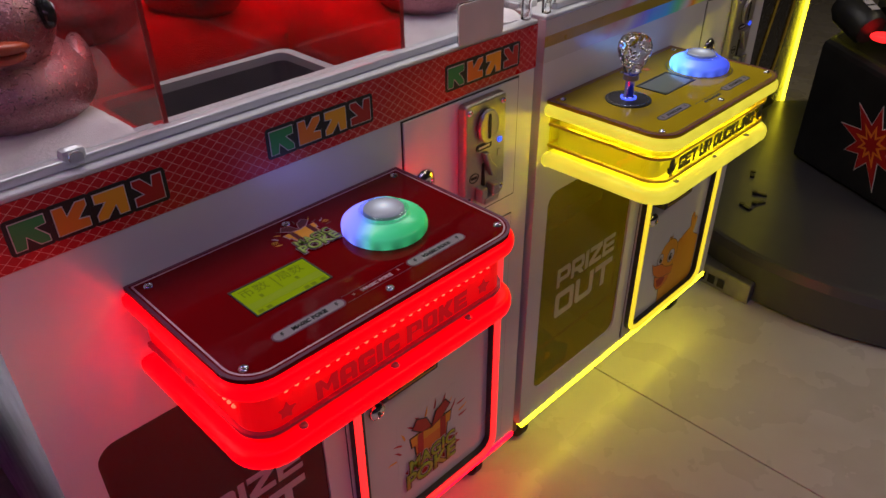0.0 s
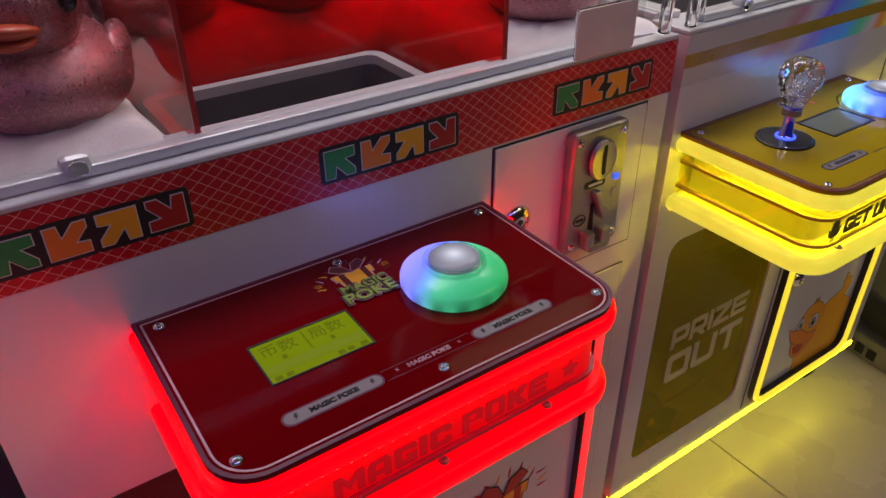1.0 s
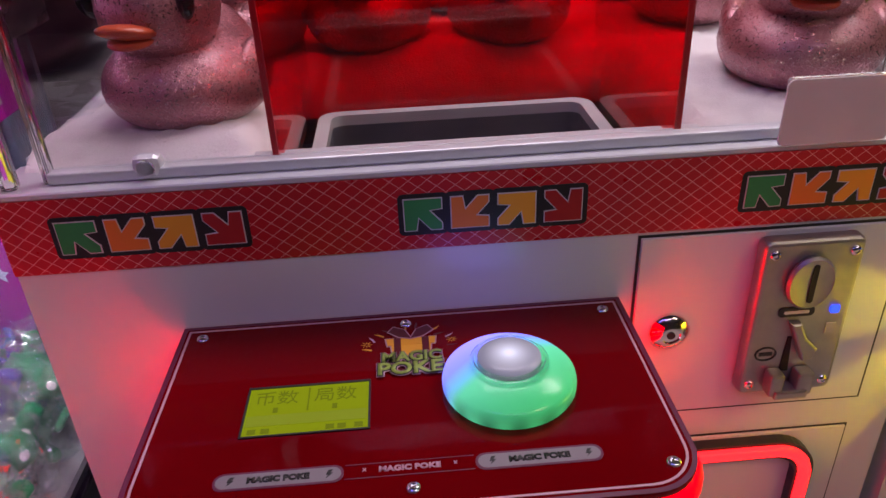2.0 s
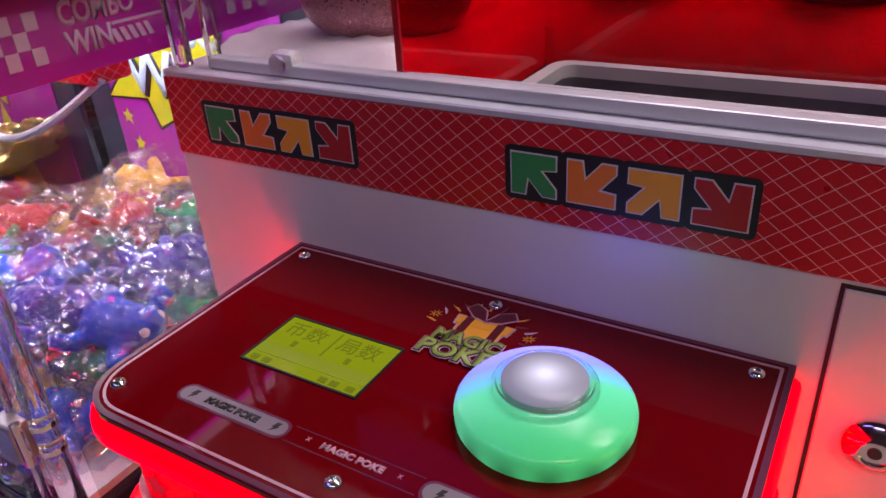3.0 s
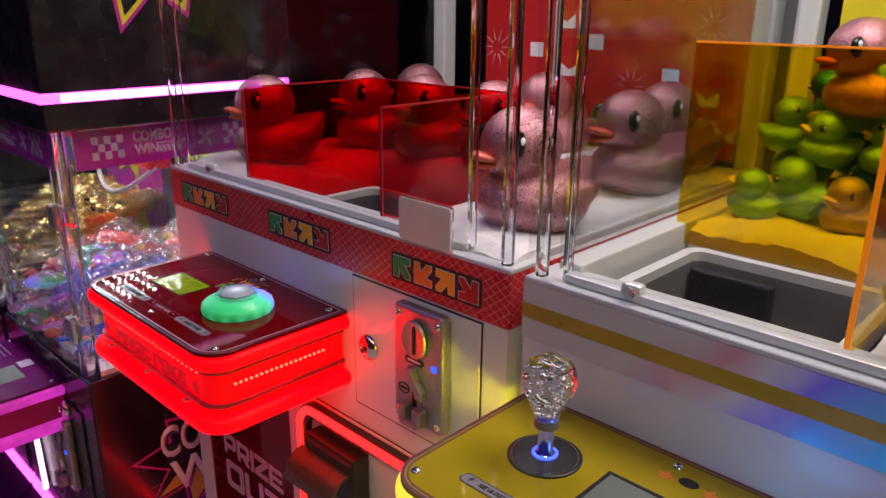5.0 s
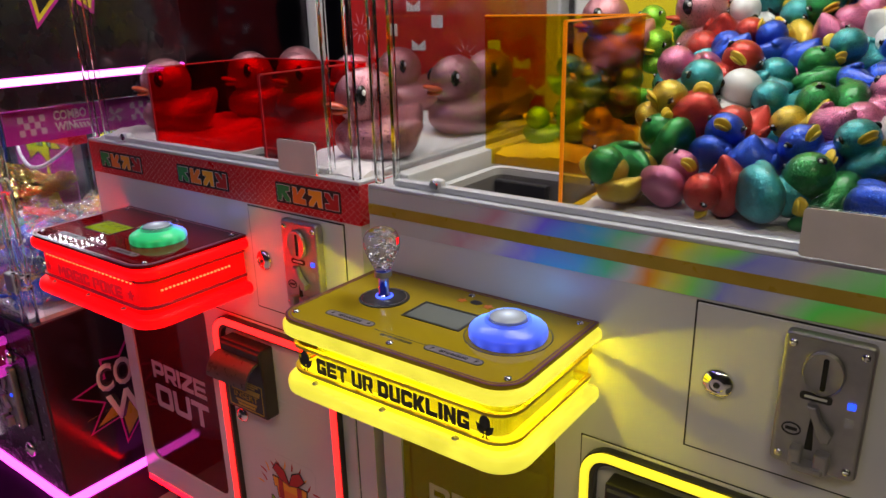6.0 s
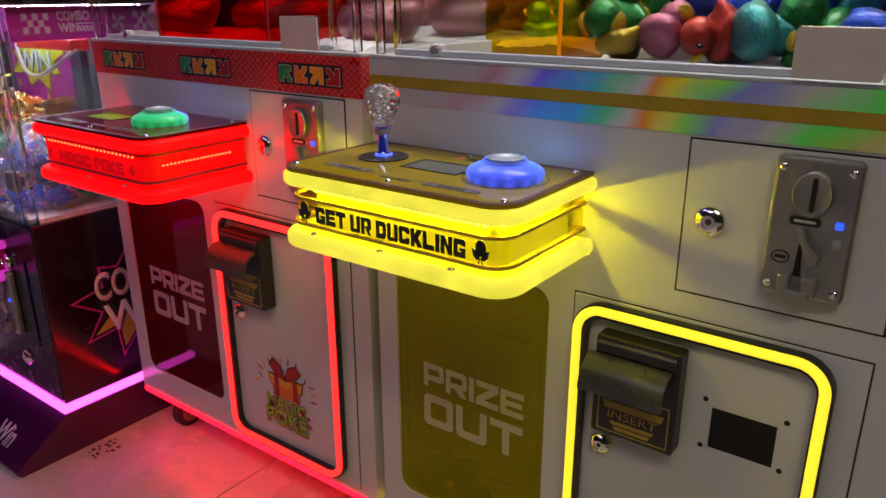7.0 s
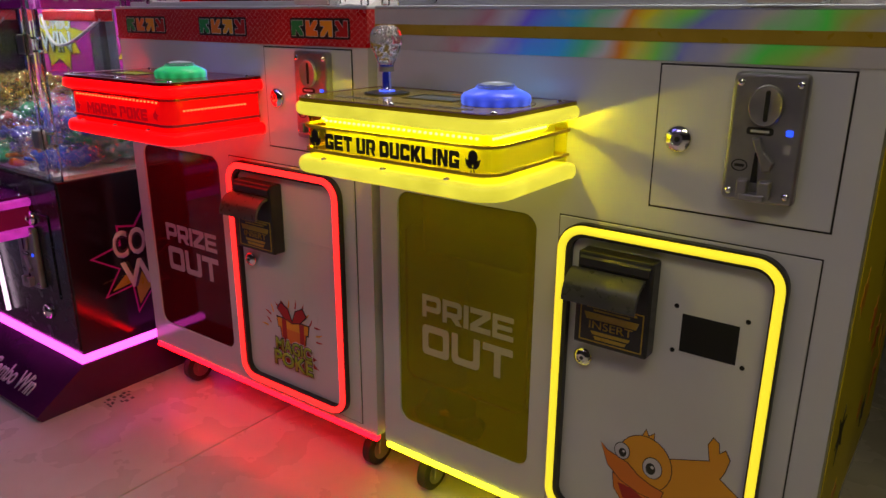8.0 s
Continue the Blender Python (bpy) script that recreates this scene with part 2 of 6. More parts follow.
LCD_ON = glow("lit_lcd", (0.40, 0.57, 0.0), 0.38, (0.08, 0.11, 0.005))
LCD_BAR = glow("lcd_shade", (0.28, 0.42, 0.0), 0.46, (0.1, 0.12, 0.02))
LCD_INK = glow("lcd_ink", (0.2, 0.29, 0.0), 0.48, (0.05, 0.06, 0.01))
for shown in (LCD_ON, LCD_BAR, LCD_INK):
    nodes(shown)[1].inputs["Specular IOR Level"].default_value, nodes(shown)[1].inputs["Roughness"].default_value = 0.1, 0.1
LCD_OFF = mat("grey_lcd", (0.16, 0.18, 0.16), 0.15)
BLUE_LED = glow("blue_led", (0.02, 0.07, 1.0), 2.2)
DOME = mat("silver_dome", (0.34, 0.39, 0.47), 0.26, 0.0)
t, b = nodes(DOME)
sep = t.nodes.new("ShaderNodeSeparateXYZ")
t.links.new(coords(t), sep.inputs[0])
reach = math_node(t, "SQRT", math_node(t, "ADD", math_node(t, "POWER", sep.outputs[0], 2.0), math_node(t, "POWER", sep.outputs[1], 2.0)))
# emission strongest at the middle of the cap, fading outwards with radius
lamp = math_node(t, "POWER", math_node(t, "MAXIMUM", math_node(t, "MULTIPLY_ADD", reach, -62.0, 1.0), 0.0), 1.6)
t.links.new(math_node(t, "MULTIPLY_ADD", lamp, 0.9, 0.03), b.inputs["Emission Strength"])
b.inputs["Emission Color"].default_value = (0.85, 0.93, 1.0, 1)


def button_glow(name, stops, strength):
    """A dome lit from within by a ring of coloured diodes."""
    m = mat(name, (0.5, 0.5, 0.5), 0.22)
    t, b = nodes(m)
    sep = t.nodes.new("ShaderNodeSeparateXYZ")
    t.links.new(coords(t), sep.inputs[0])
    side = math_node(t, "MULTIPLY_ADD", math_node(t, "SUBTRACT", sep.outputs[1], math_node(t, "MULTIPLY", sep.outputs[0], 0.6)), 10.0, 0.5)
    col = ramp(t, side, stops)
    t.links.new(col, b.inputs["Emission Color"])
    t.links.new(col, b.inputs["Base Color"])
    wash = math_node(t, "MULTIPLY_ADD", math_node(t, "POWER", math_node(t, "MAXIMUM", math_node(t, "MINIMUM", side, 1.0), 0.0), 2.0), strength * 4.6, strength)
    # one bright lobe for each diode, low on the wall
    lobe = math_node(t, "COSINE", math_node(t, "MULTIPLY", math_node(t, "ARCTAN2", sep.outputs[1], sep.outputs[0]), 14.0))
    low = math_node(t, "MAXIMUM", math_node(t, "MINIMUM", math_node(t, "MULTIPLY_ADD", sep.outputs[2], -110.0, 1.25), 1.0), 0.0)
    t.links.new(math_node(t, "MULTIPLY", wash, math_node(t, "MULTIPLY_ADD", math_node(t, "MULTIPLY", lobe, low), 0.42, 1.0)), b.inputs["Emission Strength"])
    return m


BTN_GREEN = button_glow("green_blue_dome", [(0.0, (0.03, 0.62, 0.18)), (0.48, (0.06, 0.58, 0.30)), (0.70, (0.16, 0.22, 1.0)), (1.0, (0.22, 0.18, 1.0))], 0.42)
BTN_BLUE = button_glow("blue_dome", [(0.0, (0.06, 0.10, 0.95)), (0.6, (0.10, 0.2, 0.95)), (1.0, (0.1, 0.45, 0.95))], 0.65)

FLEECE = worn(mat("white_fleece", (0.72, 0.68, 0.7), 0.95), (0.66, 0.62, 0.64), (0.78, 0.74, 0.75), 60, (0.9, 1.0), 0.9, 420)
PINK_G = glitter("rose_glitter", (0.34, 0.11, 0.135), (0.62, 0.28, 0.31), 430, 0.75)
GLITTERS = [glitter(n + "_glitter", a, c, 170, 0.9, 0.2 if n == "white" else 0.85) for n, a, c in (
    ("blue", (0.005, 0.02, 0.24), (0.03, 0.12, 0.75)), ("green", (0.003, 0.06, 0.012), (0.03, 0.32, 0.07)), ("teal", (0.006, 0.12, 0.14), (0.07, 0.45, 0.48)),
    ("gold", (0.3, 0.2, 0.01), (0.72, 0.52, 0.06)), ("red", (0.26, 0.01, 0.01), (0.6, 0.06, 0.04)), ("pink", (0.3, 0.05, 0.14), (0.68, 0.22, 0.36)),
    ("white", (0.55, 0.55, 0.55), (0.85, 0.85, 0.85)), ("lime", (0.06, 0.26, 0.01), (0.38, 0.8, 0.06)))]
PEACH = worn(mat("peach_vinyl", (0.7, 0.32, 0.18)), (0.66, 0.29, 0.16), (0.74, 0.36, 0.21), 20)
BEAK_O = mat("orange_beak", (0.55, 0.085, 0.035), 0.22)
BEAK_Y = mat("yellow_beak", (0.7, 0.5, 0.03), 0.35)
EYE = mat("black_eye", (0.01, 0.01, 0.01), 0.1)
EYE_W = mat("white_eye", (0.8, 0.8, 0.8), 0.2)
BLUE_STEM = mat("blue_lit_stem", (0.6, 0.68, 0.95), 0.12, 1.0, Emission_Color=(0.02, 0.05, 1.0, 1), Emission_Strength=0.12)
BLUE_RING = glow("blue_lit_ring", (0.05, 0.1, 1.0), 2.5)
RUBBER = mat("caster_rubber", (0.02, 0.02, 0.02), 0.7)
DARK_SIDE = worn(mat("black_purple_print", (0.010, 0.003, 0.010)), (0.006, 0.002, 0.006), (0.014, 0.004, 0.014), 6, (0.12, 0.2))
DARK_FRONT = worn(mat("dark_grey_lacquer", (0.014, 0.013, 0.016)), (0.012, 0.011, 0.014), (0.019, 0.018, 0.022), 8, (0.2, 0.3))
PLINTH = worn(mat("purple_black_plinth", (0.05, 0.006, 0.05)), (0.035, 0.004, 0.04), (0.07, 0.008, 0.07), 5, (0.15, 0.25))
MAG_POSTER = worn(mat("magenta_poster", (0.42, 0.01, 0.34)), (0.38, 0.01, 0.3), (0.46, 0.014, 0.38), 6, (0.35, 0.5))
NAVY = worn(mat("navy_drape", (0.012, 0.016, 0.04)), (0.01, 0.012, 0.03), (0.02, 0.026, 0.055), 9, (0.5, 0.7))
BLUE_WALL = worn(mat("blue_back", (0.015, 0.03, 0.3)), (0.01, 0.02, 0.22), (0.03, 0.05, 0.42), 4, (0.4, 0.6))
GOLD_FOIL = mat("gold_tinsel", (0.95, 0.74, 0.26), 0.17, 0.95)
CANOPY = worn(mat("black_canopy", (0.008, 0.006, 0.009)), (0.006, 0.005, 0.007), (0.012, 0.009, 0.013), 7, (0.2, 0.35))


def crumpled(m, scale, height, rough):
    """Mirror-bright creases or bubbles on a clear skin."""
    t, b = nodes(m)
    b.inputs["Metallic"].default_value, b.inputs["Roughness"].default_value = 0.9, rough
    v = t.nodes.new("ShaderNodeTexVoronoi")
    v.inputs["Scale"].default_value = scale
    t.links.new(coords(t), v.inputs["Vector"])
    bn = t.nodes.new("ShaderNodeBump")
    bn.inputs["Strength"].default_value, bn.inputs["Distance"].default_value = 0.9, height
    t.links.new(v.outputs["Distance"], bn.inputs["Height"])
    t.links.new(bn.outputs[0], b.inputs["Normal"])
    return m


FILM = crumpled(tinted("bag_film", (0.98, 0.99, 1.0), (0.92, 0.94, 0.98), 0.23), 46, 0.012, 0.07)
BUBBLE = mat("silvery_bubble", (0.85, 0.87, 0.9), 0.06, 0.9)
# shade down in the red machine's chute is put into this colour
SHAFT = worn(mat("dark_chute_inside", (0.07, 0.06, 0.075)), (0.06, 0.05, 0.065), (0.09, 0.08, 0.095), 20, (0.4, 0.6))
TOYS = [worn(mat(n + "_vinyl", c), tuple(v * 0.8 for v in c), c, 40, (0.3, 0.45)) for n, c in (
    ("orange", (0.8, 0.15, 0.0)), ("blue", (0.01, 0.08, 0.62)), ("green", (0.0, 0.3, 0.11)), ("yellow", (0.85, 0.42, 0.0)), ("red", (0.55, 0.04, 0.03)), ("violet", (0.1, 0.06, 0.45)))]
CABLE = mat("grey_cable", (0.4, 0.42, 0.45), 0.4)

TILE = mat("cream_tile", (0.5, 0.46, 0.41), 0.2)
t, b = nodes(TILE)
info = t.nodes.new("ShaderNodeObjectInfo")
shift = t.nodes.new("ShaderNodeVectorMath")
shift.operation = "ADD"
t.links.new(coords(t), shift.inputs[0])
t.links.new(info.outputs["Random"], shift.inputs[1])
cloud = noise_node(t, 2.2, 6, 0.6, shift.outputs[0])
t.links.new(ramp(t, cloud, [(0.28, (0.42, 0.37, 0.30)), (0.5, (0.52, 0.48, 0.43)), (0.72, (0.56, 0.53, 0.49))]), b.inputs["Base Color"])
t.links.new(grey_ramp(t, noise_node(t, 6, 5), 0.3, 0.20, 0.7, 0.36), b.inputs["Roughness"])
GROUT = mat("dark_grout", (0.08, 0.075, 0.07), 0.8)
HALL = worn(mat("dark_hall_paint", (0.05, 0.05, 0.055)), (0.04, 0.04, 0.045), (0.06, 0.06, 0.065), 2, (0.5, 0.7))

# ---- mesh helpers ----


def link(name, bm, material, parent=None, label="", smooth=False):
    me = bpy.data.meshes.new(name)
    bmesh.ops.recalc_face_normals(bm, faces=bm.faces)
    bm.to_mesh(me)
    bm.free()
    me.materials.append(material)
    if smooth:
        me.polygons.foreach_set("use_smooth", [True] * len(me.polygons))
        me.set_sharp_from_angle(angle=radians(42))
    ob = new(name, me)
    ob.parent = parent
    if label:
        ob["label"] = label
    return ob


def part(name, bm, material, parent, label="", smooth=False):
    return link(name, bm, material, parent, label, smooth)


def thing(name, at, label, category, group=""):
    ob = new(name)
    ob.location = at
    return tagged(ob, label, category, group)


def box(x0, x1, y0, y1, z0, z1, bevel=0.0, seg=2, bm=None):
    own = bmesh.new()
    vs = [own.verts.new((x, y, z)) for x in (x0, x1) for y in (y0, y1) for z in (z0, z1)]
    for f in ((0, 1, 3, 2), (4, 6, 7, 5), (0, 4, 5, 1), (2, 3, 7, 6), (0, 2, 6, 4), (1, 5, 7, 3)):
        own.faces.new([vs[i] for i in f])
    bmesh.ops.recalc_face_normals(own, faces=own.faces)
    if bevel:
        bmesh.ops.bevel(own, geom=own.edges[:], offset=bevel, segments=seg, affect="EDGES", profile=0.5)
    return own if bm is None else join(bm, own)


def join(bm, own):
    me = bpy.data.meshes.new("tmp")
    own.to_mesh(me)
    own.free()
    bm.from_mesh(me)
    bpy.data.meshes.remove(me)
    return bm


def rounded(x0, x1, z0, z1, radii, n=8):
    """Points round a rectangle; radii of the corners (x0,z0), (x1,z0), (x1,z1), (x0,z1)."""
    pts = []
    for (cx, cz, sx, sz, a0), r in zip(((x0, z0, 1, 1, 180), (x1, z0, -1, 1, 270), (x1, z1, -1, -1, 0), (x0, z1, 1, -1, 90)), radii):
        if r <= 0:
            pts.append((cx, cz))
            continue
        for i in range(n + 1):
            a = radians(a0 + 90 * i / n)
            pts.append((cx + sx * r + r * math.cos(a), cz + sz * r + r * math.sin(a)))
    return pts


def prism(pts, d0, d1, axis="y", holes=(), bevel=0.0, bm=None):
    """A flat outline, with holes, given depth along an axis."""
    own = bmesh.new()
    def put(p):
        return (p[0], d0, p[1]) if axis == "y" else (p[0], p[1], d0) if axis == "z" else (d0, p[0], p[1])
    edges = []
    for loop in (pts, *holes):
        vs = [own.verts.new(put(p)) for p in loop]
        edges += [own.edges.new((vs[i], vs[(i + 1) % len(vs)])) for i in range(len(vs))]
    if holes:
        bmesh.ops.triangle_fill(own, edges=edges, use_beauty=True)
    else:
        own.faces.new(own.verts[:])
    made = bmesh.ops.extrude_face_region(own, geom=own.faces[:])
    k = {"x": 0, "y": 1, "z": 2}[axis]
    for v in made["geom"]:
        if isinstance(v, bmesh.types.BMVert):
            v.co[k] = d1
    bmesh.ops.recalc_face_normals(own, faces=own.faces)
    if bevel:
        rim = [e for e in own.edges if len(e.link_faces) == 2 and e.calc_face_angle(0) > 0.9 and abs(e.verts[0].co[k] - e.verts[1].co[k]) < 1e-6]
        bmesh.ops.bevel(own, geom=rim, offset=bevel, segments=3, affect="EDGES", profile=0.5)
    return own if bm is None else join(bm, own)


def ring(pts_out, pts_in, d0, d1, axis="y"):
    return prism(pts_out, d0, d1, axis, holes=(pts_in,))


def lathe(profile, n=32, at=(0, 0, 0), axis="z", bm=None):
    """A profile of (radius, height) turned about an axis through a point."""
    own = bmesh.new()
    rows = []
    for r, h in profile:
        if r < 1e-6:
            rows.append([own.verts.new((0, 0, h))])
        else:
            rows.append([own.verts.new((r * math.cos(2 * math.pi * i / n), r * math.sin(2 * math.pi * i / n), h)) for i in range(n)])
    for a, c in zip(rows, rows[1:]):
        for i in range(n):
            j = (i + 1) % n
            if len(a) == 1 and len(c) == 1:
                continue
            if len(a) == 1:
                own.faces.new((a[0], c[i], c[j]))
            elif len(c) == 1:
                own.faces.new((a[i], a[j], c[0]))
            else:
                own.faces.new((a[i], a[j], c[j], c[i]))
    turn = {"z": Matrix(), "y": Matrix.Rotation(radians(90), 4, "X"), "x": Matrix.Rotation(radians(90), 4, "Y")}[axis]
    bmesh.ops.transform(own, matrix=Matrix.Translation(at) @ turn, verts=own.verts)
    bmesh.ops.recalc_face_normals(own, faces=own.faces)
    return own if bm is None else join(bm, own)


def sweep(path, r, closed=False, n=10, bm=None, flat=1.0):
    """A round bar along points."""
    own = bmesh.new()
    pts = [Vector(p) for p in path]
    rows, count = [], len(pts)
    for i, p in enumerate(pts):
        a = pts[(i - 1) % count] if closed or i else p
        c = pts[(i + 1) % count] if closed or i < count - 1 else p
        d = (c - a).normalized()
        up = Vector((0, 1, 0)) if abs(d.y) < 0.9 else Vector((0, 0, 1))
        s = d.cross(up).normalized()
        u = s.cross(d)
        rows.append([own.verts.new(p + r * (math.cos(2 * math.pi * k / n) * s + flat * math.sin(2 * math.pi * k / n) * u)) for k in range(n)])
    pairs = list(zip(rows, rows[1:])) + ([(rows[-1], rows[0])] if closed else [])
    for a, c in pairs:
        for k in range(n):
            own.faces.new((a[k], a[(k + 1) % n], c[(k + 1) % n], c[k]))
    if not closed:
        own.faces.new(rows[0])
        own.faces.new(rows[-1])
    bmesh.ops.recalc_face_normals(own, faces=own.faces)
    return own if bm is None else join(bm, own)


def ball(at, size, n=12, bm=None, turn=None):
    own = bmesh.new()
    bmesh.ops.create_uvsphere(own, u_segments=n * 2, v_segments=n, radius=1)
    m = Matrix.Translation(at) @ (turn or Matrix()) @ Matrix.Diagonal((*size, 1))
    bmesh.ops.transform(own, matrix=m, verts=own.verts)
    return own if bm is None else join(bm, own)


def letters(body, width, height, at, material, parent, name="lettering", face="front", bold=0.012, depth=0.0006, label="", squeeze=None):
    """Words in the built-in font, fitted to a width and height, on a face: front (looks to -y), top (looks up), side (looks to +x)."""
    data = bpy.data.curves.new("words", "FONT")
    data.body, data.size, data.offset, data.resolution_u = body, 1.0, bold, 3
    tmp = new("words", data)
    bpy.context.view_layer.update()
    me = bpy.data.meshes.new_from_object(tmp.evaluated_get(bpy.context.evaluated_depsgraph_get()))
    bpy.data.objects.remove(tmp)
    bm = bmesh.new()
    bm.from_mesh(me)
    bpy.data.meshes.remove(me)
    xs, ys = [v.co.x for v in bm.verts], [v.co.y for v in bm.verts]
    x0, w, y0, h = min(xs), max(xs) - min(xs), min(ys), max(ys) - min(ys)
    made = bmesh.ops.extrude_face_region(bm, geom=bm.faces[:])
    lifted = {v for v in made["geom"] if isinstance(v, bmesh.types.BMVert)}
    for v in bm.verts:
        u, s, d = (v.co.x - x0) / w * width, (v.co.y - y0) / h * height, depth if v in lifted else 0.0
        v.co = {"front": (u, -d, s), "top": (u, s, d), "side": (d, u, s)}[face]
        v.co += Vector(at)
    return link(name, bm, material, parent, label)


def star(cx, cz, r_out, r_in, n, seed=0, sx=1.0, sz=1.0):
    rnd = random.Random(seed)
    pts = []
    for i in range(2 * n):
        r = r_in if i % 2 else r_out * rnd.uniform(0.8, 1.15)
        a = math.pi * i / n + 0.2
        pts.append((cx + sx * r * math.cos(a), cz + sz * r * math.sin(a)))
    return pts


def disc(cx, cz, rx, rz, n=24):
    return [(cx + rx * math.cos(2 * math.pi * i / n), cz + rz * math.sin(2 * math.pi * i / n)) for i in range(n)]


SCREW = [(0, 0.0), (0.0042, 0.0), (0.0042, 0.0006), (0.0034, 0.0018), (0.0018, 0.0024), (0.0012, 0.0014), (0, 0.0014)]

# ---- the hall ----
floor_ob = tagged(link("floor", box(-4, 5, -4, 4, -0.12, -0.006), GROUT), "cream polished floor tiles with dark joints", "floor", kind="structure")
tagged(link("ceiling", box(-4, 5, -4, 4, 2.75, 2.9), HALL), "dark painted hall ceiling", "ceiling", kind="structure")
for n, b4 in (("wall_north", (-4, 5, 3.9, 4.1)), ("wall_south", (-4, 5, -4.1, -3.9)), ("wall_west", (-4.1, -3.9, -4, 4)), ("wall_east", (4.9, 5.1, -4, 4))):
    tagged(link(n, box(*b4, 0, 2.75), HALL), "dark painted hall wall", "wall", kind="structure")

# ---- claw machines of the red and the yellow kind ----
F, DEPTH, WIDE = 0.56, 0.59, 0.656


def lock(parent, x, z, r=0.0160):
    body = part("lock", lathe([(0, 0), (r, 0), (r, -0.003), (r * 0.86, -0.0055), (r * 0.52, -0.0085), (r * 0.44, -0.0088), (r * 0.40, -0.0072), (0, -0.0072)][::-1], 28, (0, 0, 0)), CHROME, parent, "chrome cam lock", True)
    body.matrix_local = pose(x, -0.002, z, -90)
    part("keyhole", lathe([(0, -0.0078), (r * 0.2, -0.0078), (r * 0.2, -0.003), (0, -0.003)], 16), BLACK, body)
    return body


def coin_acceptor(parent, x, z):
    """A cast plate with entry ring, slot, lever and return cup; x, z: its middle."""
    w, h = 0.037, 0.068
    plate = part("coin_acceptor", prism(rounded(-w, w, -h, h, (0.006,) * 4, 4), -0.0135, 0.0, bevel=0.004), CAST, parent, "cast metal coin acceptor plate")
    plate.location = (x, 0, z)
    ringp = lathe([(0.0145, 0), (0.0165, 0.001), (0.0175, 0.004), (0.016, 0.0065), (0.0135, 0.0055), (0, 0.005)], 32)
    entry = part("coin_entry", ringp, CAST, plate, smooth=True)
    entry.matrix_local = pose(-0.001, -0.0135, 0.035, 90) @ Matrix.Diagonal((1, 1.25, 1, 1))
    part("coin_slot", prism(rounded(-0.0022, 0.0022, 0.019, 0.051, (0.002,) * 4, 3), -0.0195, -0.014), VOID, plate)
    for sx in (-1, 1):
        for sz in (-1, 1):
            s = part("screw", lathe(SCREW, 12), CHROME, plate, smooth=True)
            s.matrix_local = pose(sx * 0.029, -0.0135, sz * 0.0575, 90)
    part("model_badge", prism(rounded(-0.018, 0.009, 0.0045, 0.0125, (0.003,) * 4, 4), -0.0146, -0.0135), INK_BLACK, plate)
    part("badge_marking", prism(rounded(-0.014, 0.005, 0.0072, 0.0098, (0.001,) * 4, 2), -0.0150, -0.0146), ALU, plate)
    part("status_light", prism(rounded(0.0212, 0.0278, 0.0055, 0.0118, (0.001,) * 4, 2), -0.0150, -0.0135), BLUE_LED, plate, "lit blue indicator")
    part("maker_mark", ring(disc(-0.021, -0.029, 0.0085, 0.0065), disc(-0.021, -0.029, 0.0072, 0.0053), -0.0143, -0.0135), INK_BLACK, plate)
    part("maker_bars", prism([(-0.026, -0.0275), (-0.016, -0.0275), (-0.016, -0.0305), (-0.026, -0.0305)], -0.0143, -0.0135), INK_BLACK, plate)
    lever = part("return_lever", prism([(-0.010, 0.002), (-0.002, 0.002), (0.004, -0.012), (0.014, -0.022), (0.012, -0.031), (0.004, -0.032), (-0.001, -0.02)], -0.022, -0.0135, bevel=0.002), CAST, plate)
    part("return_slot", prism([(-0.0065, -0.014), (-0.0035, -0.014), (-0.001, -0.046), (-0.008, -0.046)], -0.0144, -0.0135), VOID, plate)
    cup = bmesh.new()
    box(-0.019, -0.008, -0.026, -0.0135, -0.062, -0.042, 0.002, 2, cup)
    box(0.002, 0.015, -0.026, -0.0135, -0.062, -0.042, 0.002, 2, cup)
    box(-0.015, 0.011, -0.028, -0.0135, -0.064, -0.056, 0.002, 2, cup)
    part("return_cup", cup, CAST, plate)
    part("fine_print", prism([(0.021, -0.004), (0.028, -0.004), (0.028, -0.013), (0.021, -0.013)], -0.0142, -0.0135), SHELL_IN, plate)
    return plate


